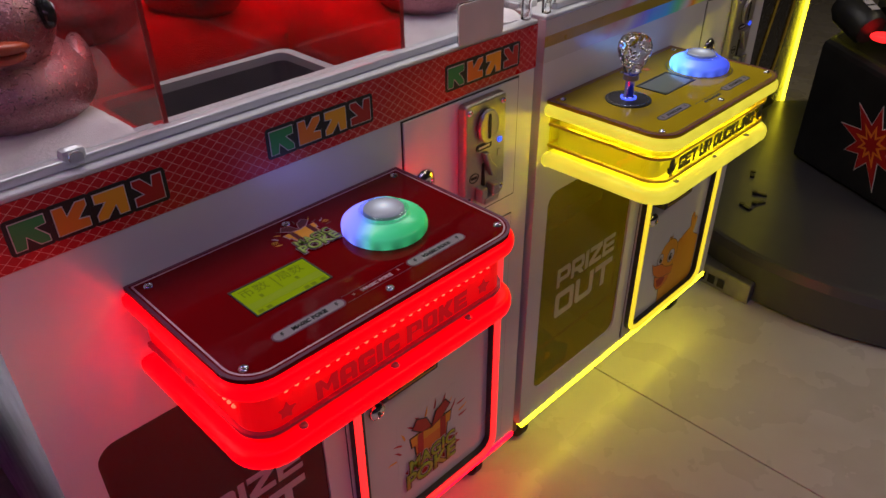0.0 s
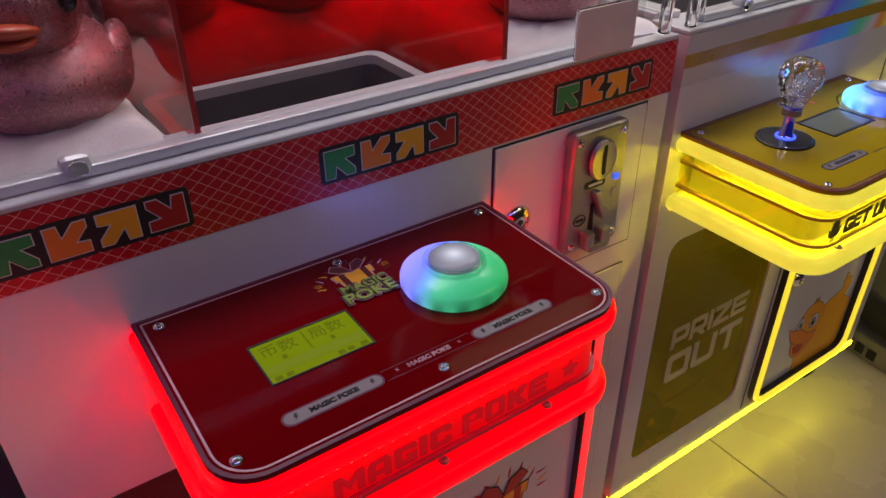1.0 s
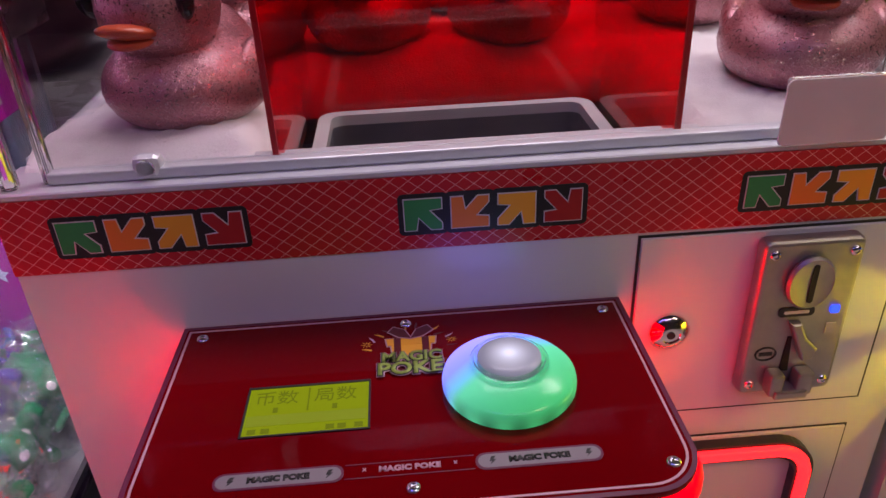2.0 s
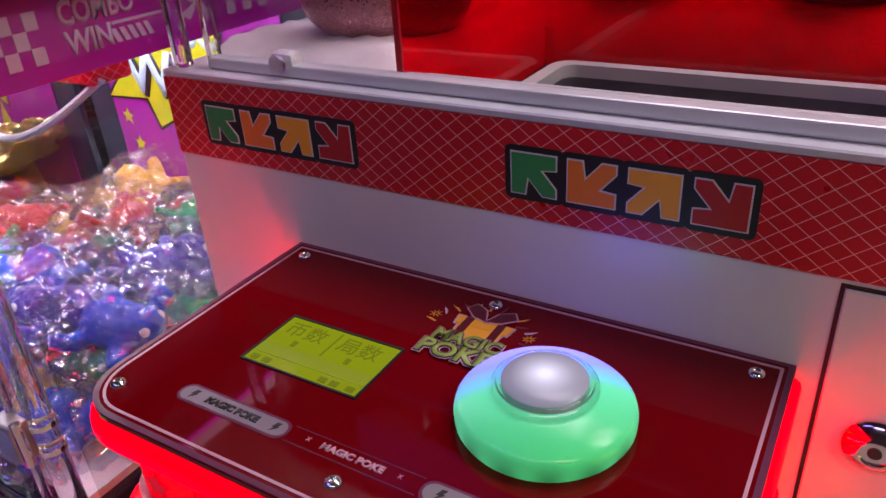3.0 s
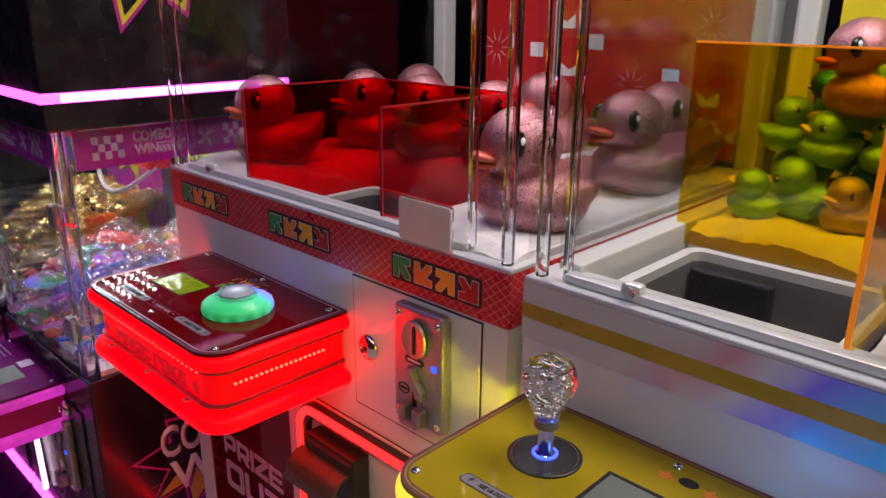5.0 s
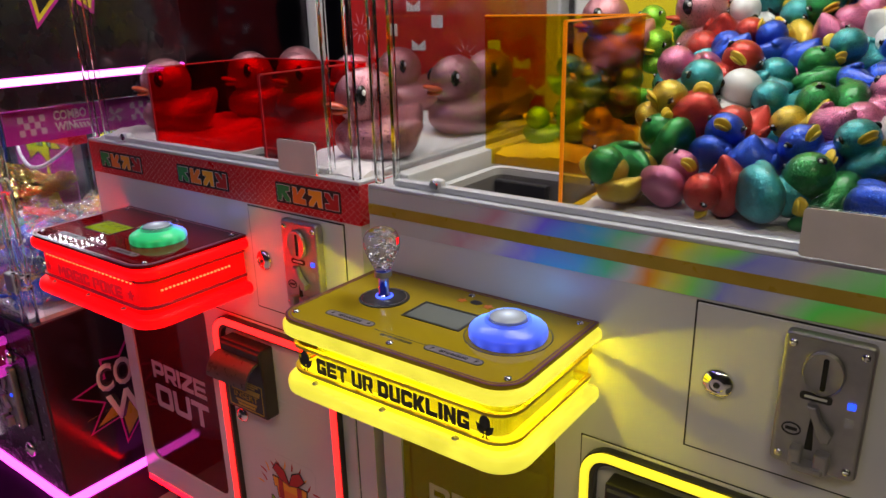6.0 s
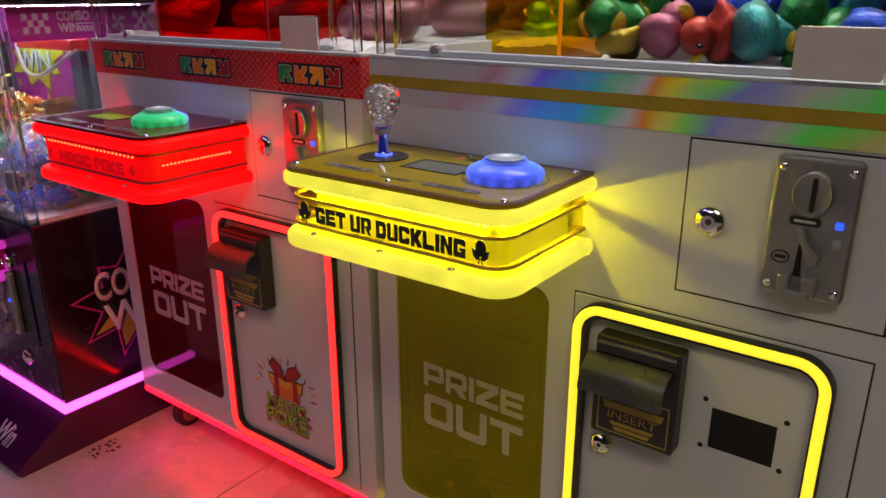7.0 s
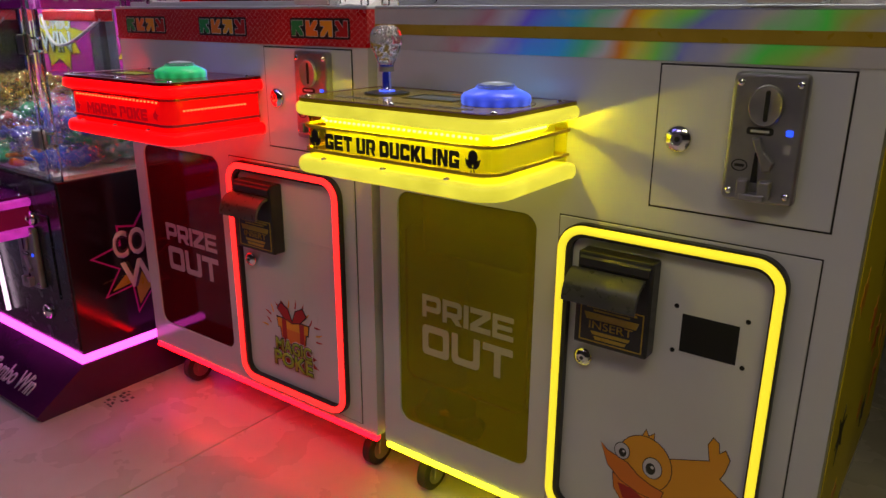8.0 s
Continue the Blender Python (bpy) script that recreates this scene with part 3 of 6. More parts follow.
def bill_acceptor(parent, x, z):
    """Black banknote bezel with a curved visor and a printed card; x, z: its lower left corner."""
    body = part("bill_acceptor", box(0, 0.098, -0.026, 0.0, 0, 0.124, 0.003), BLACK, parent, "black banknote acceptor bezel")
    body.location = (x, 0, z)
    arc = [(-0.026 - 0.030 * math.sin(radians(a)), 0.066 + 0.036 * math.cos(radians(a))) for a in range(0, 91, 9)]
    inner = [(-0.026 - 0.026 * math.sin(radians(a)), 0.066 + 0.031 * math.cos(radians(a))) for a in range(90, -1, -9)]
    part("visor", prism(arc + inner, -0.006, 0.090, "x"), SATIN, body, "satin black curved visor", True)
    part("hood", prism([(-0.026, 0.119), (-0.0285, 0.116), (-0.0285, 0.106), (-0.026, 0.104)], 0.004, 0.094, "x"), BLACK, body)
    part("print_frame", ring(rounded(0.008, 0.092, 0.006, 0.058, (0.001,) * 4, 2), rounded(0.0095, 0.0905, 0.0075, 0.0565, (0.001,) * 4, 2), -0.0266, -0.026), GOLD_LINE, body)
    for z0, hw in ((0.010, 0.020), (0.0165, 0.024), (0.0365, 0.033)):
        part("gold_bar", prism([(0.05 - hw, z0), (0.05 + hw, z0), (0.05 + hw * 1.1, z0 + (0.0045 if z0 < 0.03 else 0.009)), (0.05 - hw * 1.1, z0 + (0.0045 if z0 < 0.03 else 0.009))], -0.0265, -0.026), GOLD_LINE, body)
    letters("INSERT", 0.058, 0.0105, (0.021, -0.026, 0.0245), GOLD_LINE, body, depth=0.0006, bold=0.0)
    for z0, a, c in ((0.0525, 0.017, 0.083), (0.0482, 0.026, 0.074)):
        part("small_print", prism([(a, z0), (c, z0), (c, z0 + 0.0022), (a, z0 + 0.0022)], -0.0265, -0.026), GOLD_LINE, body)
    return body


def joystick(parent, x, y, z, lit):
    base = part("joystick_plate", lathe([(0, 0), (0.030, 0), (0.030, 0.0015), (0.0285, 0.002), (0.0278, 0.0012), (0.0262, 0.0012), (0.0255, 0.002), (0.021, 0.0022), (0.012, 0.003), (0, 0.003)], 40), BLACK, parent, "black ringed joystick plate", True)
    base.location = (x, y, z)
    part("lit_ring", lathe([(0.0066, 0.003), (0.0105, 0.003), (0.0105, 0.0042), (0.0066, 0.0050)], 24), BLUE_RING if lit is BLUE_STEM else CHROME, base)
    part("joystick_ring", ring(disc(0, 0, 0.0272, 0.0272, 40), disc(0, 0, 0.0264, 0.0264, 40), 0.0012, 0.0022, "z"), CHROME, base)
    part("stem", lathe([(0.0095, 0.003), (0.0080, 0.005), (0.0062, 0.007), (0.0058, 0.028), (0.0070, 0.0285), (0.0070, 0.038), (0, 0.038)], 20), lit, base, "lit clear stem", True)
    part("grip_collar", lathe([(0.0060, 0.0285), (0.0100, 0.0285), (0.0104, 0.0300), (0.0098, 0.0312), (0.0102, 0.0324), (0.0096, 0.0336), (0.0098, 0.0350), (0, 0.0350)], 24), CAST, base, "dark threaded collar", True)
    grip = part("grip", lathe([(0, 0.0345), (0.0090, 0.0345), (0.0106, 0.0390), (0.0146, 0.0480), (0.0194, 0.0580), (0.0216, 0.0670), (0.0210, 0.0755), (0.0176, 0.0825), (0.0110, 0.0866), (0, 0.0878)], 36), CLEAR, base, "clear bulb-shaped grip", True)
    rnd3 = random.Random(17)
    beads = bmesh.new()
    while len(beads.verts) < 12 * 150:
        h = rnd3.uniform(0.040, 0.085)
        room = min(0.0105 + 0.42 * (h - 0.040), 0.0195, 0.0195 - 1.1 * (h - 0.074))
        an, rr = rnd3.uniform(0, 6.283), room * rnd3.uniform(0.2, 0.92)
        at = Matrix.Translation((rr * math.cos(an), rr * math.sin(an), h))
        bmesh.ops.create_icosphere(beads, subdivisions=1, radius=rnd3.uniform(0.0009, 0.0021), matrix=at)
    part("bubbles", beads, BUBBLE, grip, "bubbles cast into the grip", True)
    return base


def push_button(parent, x, y, z, lit, label):
    """A low ring-lit drum with a sloping shoulder, a clear collar and a silver cap."""
    low = part("push_button", lathe([(0, 0), (0.0402, 0), (0.0414, 0.0022), (0.0416, 0.0066), (0.0408, 0.0096), (0.0386, 0.0118), (0.0335, 0.0145), (0.0262, 0.0174), (0.0240, 0.0180), (0, 0.0180)], 56), lit, parent, label, True)
    low.location = (x, y, z)
    part("collar", lathe([(0.0200, 0.0178), (0.0238, 0.0178), (0.0246, 0.0190), (0.0240, 0.0204), (0.0222, 0.0208), (0.0219, 0.0224), (0.0206, 0.0228), (0.0200, 0.0220)], 48), CLEAR, low, "clear collar", True)
    part("cap", lathe([(0.0196, 0.0178), (0.0196, 0.0222), (0.0186, 0.0232), (0.0140, 0.0243), (0.0070, 0.0249), (0, 0.0251)], 48), DOME, low, "silver domed cap", True)
    return low


def console(parent, x, z, hue, deck, joy, lit, words, word_mat, edge_ink, prints):
    """The lit control box on the front: x its left side, z the top of its deck."""
    w, d, r = 0.323, 0.188, 0.036
    out = rounded(0, w, -d, -0.001, (r, r, 0.002, 0.002))
    body = part("control_box", prism(rounded(0.014, w - 0.014, -d + 0.014, -0.001, (r - 0.012, r - 0.012, 0.002, 0.002)), -0.088, -0.010, "z"), SKIRT[hue], parent, hue + " translucent acrylic box lit from within")
    body.location = (x, 0, z)
    if hue == "yellow":
        part("light_core", prism(rounded(0.03, w - 0.03, -d + 0.032, -0.006, (0.02, 0.02, 0.002, 0.002)), -0.074, -0.019, "z"), CORE[hue], body)
    part("deck", prism(rounded(0.004, w - 0.004, -d + 0.004, -0.001, (r - 0.004, r - 0.004, 0.002, 0.002)), -0.005, 0.0, "z", bevel=0.0012), deck, body, "glossy printed deck under clear acrylic")
    part("upper_rim", prism(out, -0.0215, -0.0055, "z", bevel=0.006), RIM[hue], body, "glowing " + hue + " rim", True)
    part("lower_rim", prism(out, -0.0955, -0.0765, "z", bevel=0.007), RIM[hue], body, "glowing " + hue + " rim", True)
    for zz in (-0.0375 if hue == "yellow" else -0.0285, -0.068):
        o, k = rounded(0.010, w - 0.010, -d + 0.010, -0.002, (r - 0.008, r - 0.008, 0.002, 0.002)), rounded(0.0145, w - 0.0145, -d + 0.0145, -0.0025, (r - 0.012, r - 0.012, 0.002, 0.002))
        part("bead", ring(o, k, zz, zz + 0.0035, "z"), RED_BEAD if hue == "red" else GOLD_LINE if hue == "yellow" else SKIRT["pink"], body)
    # row of diodes behind the skirt, along the front and the two sides
    strip = []
    dy = d - (0.0135 if hue != "yellow" else 0.0295)
    n = 30 if hue == "yellow" else 24
    for i in range(n):
        strip.append((0.045 + (w - 0.09) * i / (n - 1), -dy, 0))
    for i in range(19):
        yy = -0.032 - (d - 0.072) * i / 18
        strip += [(w - (0.0135 if hue != "yellow" else 0.0295), yy, 1), ((0.0135 if hue != "yellow" else 0.0295), yy, 2)]
    zz = -0.0300 if hue == "yellow" else -0.044
    if "diode_" + hue not in bpy.data.meshes:
        dm = bpy.data.meshes.new("diode_" + hue)
        db = ball((0, 0, 0), (0.0022, 0.0022, 0.0017), 4)
        db.to_mesh(dm)
        db.free()
        dm.materials.append(LED[hue])
    for px, py, face in strip:
        dio = new("diode", bpy.data.meshes["diode_" + hue])
        dio.parent = body
        dio.location = (px, py, zz if face or hue == "yellow" else -0.0315)
    part("border_line", ring(rounded(0.009, w - 0.009, -d + 0.009, -0.006, (r - 0.009, r - 0.009, 0.001, 0.001)), rounded(0.0105, w - 0.0105, -d + 0.0105, -0.0075, (r - 0.0105, r - 0.0105, 0.001, 0.001)), 0.0, 0.0003, "z"), INK_PINK if hue != "yellow" else edge_ink, body)
    part("edge_line", ring(rounded(0.0042, w - 0.0042, -d + 0.0042, -0.0012, (r - 0.0042, r - 0.0042, 0.001, 0.001)), rounded(0.0072, w - 0.0072, -d + 0.0072, -0.004, (r - 0.0072, r - 0.0072, 0.001, 0.001)), 0.0, 0.0002, "z"), edge_ink, body)
    for sx, sy in ((0.02, -0.016), (0.162, -0.016), (0.303, -0.016), (0.02, -0.164), (0.162, -0.167), (0.303, -0.164)):
        s = part("screw", lathe(SCREW, 14), CHROME, body, smooth=True)
        s.location = (sx, sy, 0.0)
    square_word(words, 0.058 if hue == "yellow" else 0.072, -0.0625, 0.208 if hue == "yellow" else 0.178, 0.0195, -d + 0.0138, word_mat, body, 0.42)
    for cx in (0.040, 0.284) if hue == "yellow" else (0.043, 0.272):
        if hue == "red":
            part("emblem", prism(star(cx, -0.052, 0.009, 0.005, 5), -d + 0.0130, -d + 0.0139), word_mat, body)
            continue
        emblem = part("emblem", prism(disc(cx, -0.0480, 0.0062, 0.0085, 16), -d + 0.0130, -d + 0.0139), word_mat, body)
        for sg in (-1, 1):
            part("emblem_wing", prism([(cx + sg * 0.003, -0.0520), (cx + sg * 0.0105, -0.0490), (cx + sg * 0.0085, -0.0570), (cx + sg * 0.0045, -0.0605), (cx, -0.0600)][::sg], -d + 0.0130, -d + 0.0138), word_mat, emblem)
            part("emblem_foot", prism([(cx + sg * 0.001, -0.0590), (cx + sg * 0.0035, -0.0650), (cx + sg * 0.0080, -0.0675), (cx + sg * 0.0015, -0.0670)][::sg], -d + 0.0130, -d + 0.0137), word_mat, emblem)
    for px in (0.055, 0.155, 0.25):
        g = part("rim_screw", lathe(SCREW, 10), CAST, body)
        g.location = (px, -d + 0.012, -0.0765)
    prints(body, w, d)
    return body


def name_tag(body, x, y, ink, words):
    """Pale rounded label with dark words, and a bolt at each end."""
    part("name_tag", prism(rounded(x, x + 0.068, y, y + 0.0098, (0.0049,) * 4, 6), 0.0, 0.0004, "z"), INK_TAG, body)
    part("tag_outline", ring(rounded(x - 0.0014, x + 0.0694, y - 0.0014, y + 0.0112, (0.0058,) * 4, 6), rounded(x, x + 0.068, y, y + 0.0098, (0.0049,) * 4, 6), 0.0, 0.0003, "z"), ink, body)
    letters(words, 0.034, 0.0046, (x + 0.017, y + 0.0026, 0.0004), INK_BLACK, body, face="top", bold=0.06, depth=0.0003)
    for xx in (x + 0.0065, x + 0.060):
        part("tag_bolt", prism([(xx + 0.001, y + 0.0078), (xx + 0.0034, y + 0.0078), (xx + 0.002, y + 0.0055), (xx + 0.0034, y + 0.0055), (xx, y + 0.002), (xx + 0.0012, y + 0.0045), (xx - 0.0002, y + 0.0045)], 0.0004, 0.0007, "z"), INK_BLACK, body)


def gift_logo(parent, x, y, s, face):
    """Gift box print with a bow, sparks and two lines of words; x, y its lower left corner, s its width."""
    top = face == "top"
    deep = INK_WINE if top else INK_RED

    def flat(name, pts, ink, lift=1):
        pts = [(x + px * s, y + py * s) for px, py in pts]
        part(name, prism(pts, 0.0002 * (lift - 1), 0.0002 * lift, "z") if top else prism(pts, -0.0003 * (lift - 1), -0.0003 * lift, "y"), ink, parent)
    edge = INK_PINK if top else INK_BLACK
    flat("burst", star(0.5, 0.25, 0.52, 0.37, 9, 4, 1.0, 0.42), deep, 1)
    box_pts = [(0.27, 0.40), (0.73, 0.40), (0.76, 0.66), (0.24, 0.66)]
    lid_pts = [(0.20, 0.62), (0.80, 0.62), (0.82, 0.76), (0.18, 0.76)]
    flat("gift_edge", offset(box_pts, 0.018), edge, 2)
    flat("gift_edge", offset(lid_pts, 0.018), edge, 2)
    flat("gift_box", box_pts, INK_AMBER if top else INK_ORANGE, 3)
    flat("gift_lid", lid_pts, INK_AMBER, 4)
    for a in (0.28, 0.64):
        flat("gift_stripe", [(a, 0.40), (a + 0.09, 0.40), (a + 0.09, 0.76), (a, 0.76)], deep, 5)
    for sg in (-1, 1):
        loop = [(0.50, 0.74), (0.50 + sg * 0.08, 0.93), (0.50 + sg * 0.22, 1.00), (0.50 + sg * 0.29, 0.90), (0.50 + sg * 0.16, 0.78)][::sg]
        flat("bow_edge", offset(loop, 0.016), edge, 6)
        flat("bow", loop, deep, 7)
    rnd = random.Random(3)
    for i in range(14):
        a = radians(2 + 176 * i / 13)
        r = rnd.uniform(0.50, 0.62)
        cx, cy = 0.50 + r * math.cos(a), 0.56 + r * 0.80 * math.sin(a)
        if top and i in (1, 5, 12):
            for k in range(8):
                c, q = math.cos(k * math.pi / 4), math.sin(k * math.pi / 4)
                flat("spark", [(cx + 0.02 * c - 0.006 * q, cy + 0.02 * q + 0.006 * c), (cx + 0.02 * c + 0.006 * q, cy + 0.02 * q - 0.006 * c), (cx + 0.075 * c, cy + 0.075 * q)], INK_AMBER, 1)
            continue
        b2 = a + rnd.uniform(-0.5, 0.5)
        c, q, w = math.cos(b2), math.sin(b2), 0.011
        flat("streamer", [(cx - 0.07 * c - w * q, cy - 0.07 * q + w * c), (cx - 0.07 * c + w * q, cy - 0.07 * q - w * c), (cx + 0.02 * q, cy - 0.02 * c), (cx + 0.07 * c, cy + 0.07 * q)], (deep, INK_AMBER, INK_LILAC)[i % 3] if top else (INK_RED, INK_AMBER, INK_RED)[i % 3], 1)
    rise = 0.0015 if top else 0.0022
    for k, (grow, ink, wt) in enumerate(((0.020, INK_PINK if top else INK_WHITE, 0.11), (0.011, INK_BLACK, 0.075), (0, INK_OLIVE if top else INK_LIME, 0.03))):
        for word, w, h, px, py in (("MAGIC", 0.74, 0.20, 0.13, 0.245), ("POKE", 0.80, 0.24, 0.08, 0.0)):
            at = (x + s * (px - grow), y + s * (py - grow))
            up = rise + 0.0003 * k
            letters(word, s * (w + 2 * grow), s * (h + 2 * grow), (at[0], at[1], up) if top else (at[0], -up, at[1]), ink, parent, face="top" if top else "front", bold=wt, depth=0.0002)


def red_prints(body, w, d):
    lcd = part("lcd_screen", prism([(0.063, -0.118), (0.137, -0.118), (0.137, -0.076), (0.063, -0.076)], 0.0, 0.0003, "z"), LCD_ON, body, "lit yellow-green liquid crystal display")
    part("lcd_bezel", ring([(0.0617, -0.1193), (0.1383, -0.1193), (0.1383, -0.0743), (0.0617, -0.0743)], [(0.063, -0.118), (0.137, -0.118), (0.137, -0.076), (0.063, -0.076)], 0.0, 0.0008, "z"), INK_BLACK, body)
    part("lcd_band", prism([(0.064, -0.110), (0.136, -0.110), (0.136, -0.101), (0.064, -0.101)], 0.0003, 0.0005, "z"), LCD_BAR, lcd)
    letters("\u5e01\u6570", 0.026, 0.0125, (0.0675, -0.0915, 0.0003), LCD_INK, lcd, face="top", bold=0.0, depth=0.0002)
    letters("\u5c40\u6570", 0.026, 0.0125, (0.1035, -0.0915, 0.0003), LCD_INK, lcd, face="top", bold=0.0, depth=0.0002)
    for a, c, e in ((0.0995, 0.1005, 0), (0.079, 0.082, 1), (0.115, 0.118, 1)):
        part("lcd_mark", prism([(a, -0.099), (c, -0.099), (c, -0.078 if not e else -0.0945), (a, -0.078 if not e else -0.0945)], 0.0003, 0.0005, "z"), LCD_INK, lcd)
    for a in (0.066, 0.074, 0.112, 0.119, 0.129):
        part("lcd_mark", prism([(a, -0.1165), (a + 0.005, -0.1165), (a + 0.005, -0.1125), (a, -0.1125)], 0.0003, 0.0005, "z"), LCD_INK, lcd)
    gift_logo(body, 0.1385, -0.0735, 0.053, "top")
    name_tag(body, 0.055, -0.157, INK_PLUM, "MAGIC POKE")
    name_tag(body, 0.198, -0.157, INK_PLUM, "MAGIC POKE")
    letters("MAGIC POKE", 0.034, 0.0042, (0.1435, -0.1535, 0.0), INK_PINK, body, face="top", bold=0.05, depth=0.0003)
    for xx in (0.1345, 0.1845):
        letters("x", 0.0022, 0.0022, (xx, -0.1520, 0.0), INK_PINK, body, face="top", bold=0.0, depth=0.0003)
    part("hair_line", prism([(0.125, -0.1570), (0.196, -0.1570), (0.196, -0.1565), (0.125, -0.1565)], 0.0, 0.0002, "z"), INK_PLUM, body)
    part("hair_line", prism([(0.125, -0.1470), (0.196, -0.1470), (0.196, -0.1465), (0.125, -0.1465)], 0.0, 0.0002, "z"), INK_PLUM, body)


def yellow_prints(body, w, d):
    part("lcd_screen", prism([(0.130, -0.103), (0.203, -0.103), (0.203, -0.062), (0.130, -0.062)], 0.0, 0.0003, "z"), LCD_OFF, body, "unlit grey liquid crystal display")
    part("lcd_bezel", ring([(0.127, -0.106), (0.206, -0.106), (0.206, -0.059), (0.127, -0.059)], [(0.130, -0.103), (0.203, -0.103), (0.203, -0.062), (0.130, -0.062)], 0.0, 0.0008, "z"), INK_BLACK, body)
    name_tag(body, 0.050, -0.148, INK_BLACK, "GET UR DUCKLING")
    name_tag(body, 0.198, -0.157, INK_BLACK, "GET UR DUCKLING")
    part("hair_line", prism([(0.125, -0.150), (0.196, -0.150), (0.196, -0.1492), (0.125, -0.1492)], 0.0, 0.0002, "z"), INK_BLACK, body)
    letters("GET UR DUCKLING", 0.042, 0.0042, (0.1395, -0.1575, 0.0), INK_BLACK, body, face="top", bold=0.05, depth=0.0003)
    part("deck_picture", prism(disc(0.178, -0.030, 0.008, 0.006, 12), 0.0, 0.0003, "z"), INK_BLACK, body)
    part("deck_picture", prism(star(0.160, -0.033, 0.007, 0.004, 5), 0.0, 0.0003, "z"), INK_ORANGE, body)
    part("deck_picture", prism(star(0.196, -0.033, 0.007, 0.004, 5), 0.0, 0.0003, "z"), INK_ORANGE, body)
    part("button_ring", ring(disc(0.2545, -0.0845, 0.047, 0.047, 48), disc(0.2545, -0.0845, 0.0458, 0.0458, 48), 0.0, 0.0003, "z"), INK_BLACK, body)


def offset(pts, d):
    """A closed outline moved outwards by d (inwards if negative), corners mitred."""
    n = len(pts)
    turn = 1 if sum(pts[i][0] * pts[(i + 1) % n][1] - pts[(i + 1) % n][0] * pts[i][1] for i in range(n)) > 0 else -1
    got = []
    for i in range(n):
        p, q, r = Vector(pts[i - 1]), Vector(pts[i]), Vector(pts[(i + 1) % n])
        e1, e2 = (q - p).normalized(), (r - q).normalized()
        n1, n2 = Vector((e1.y, -e1.x)) * turn, Vector((e2.y, -e2.x)) * turn
        k = n1 + n2
        got.append(tuple(q + k * (d / max(0.45, 1 + n1.dot(n2)))))
    return got


def arrow_sign(parent, x, z):
    """Four block arrows, each edged in white on a black ground; x, z: the lower left corner."""
    # an arrow that points to the upper left of a unit square
    arrow = [(0.0, 1.0), (1.0, 1.0), (1.0, 0.66), (0.68, 0.62), (1.0, 0.22), (1.0, 0.0), (0.70, 0.0), (0.38, 0.40), (0.32, 0.0), (0.0, 0.0)]
    turns = [lambda u, v: (u, v), lambda u, v: (u, 1 - v), lambda u, v: (1 - u, v), lambda u, v: (1 - u, 1 - v)]
    w, h, step = 0.0258, 0.0236, 0.0318
    back = None
    for i, (fn, ink) in enumerate(zip(turns, (INK_GREEN, INK_ORANGE, INK_AMBER, INK_RED))):
        pts = [fn(*p) for p in arrow]
        pts = [(x + 0.0038 + i * step + u * w, z + 0.0036 + v * h) for u, v in pts]
        x0, x1 = x + i * step, x + i * step + w + 0.0076
        ground = prism(rounded(x0, x1, z, z + h + 0.0072, (0.0035,) * 4, 4), -0.0014 - 0.00006 * i, -0.0010)
        if back is None:
            back = part("arrow_sign", ground, INK_BLACK, parent, "row of four block arrows in green, orange, amber and red")
        else:
            part("arrow_ground", ground, INK_BLACK, back)
        part("arrow_outline", prism(offset(pts, 0.0004), -0.0019, -0.0015), INK_WHITE, back)
        part("arrow", prism(offset(pts, -0.0004), -0.0022, -0.0019), ink, back)
    return back


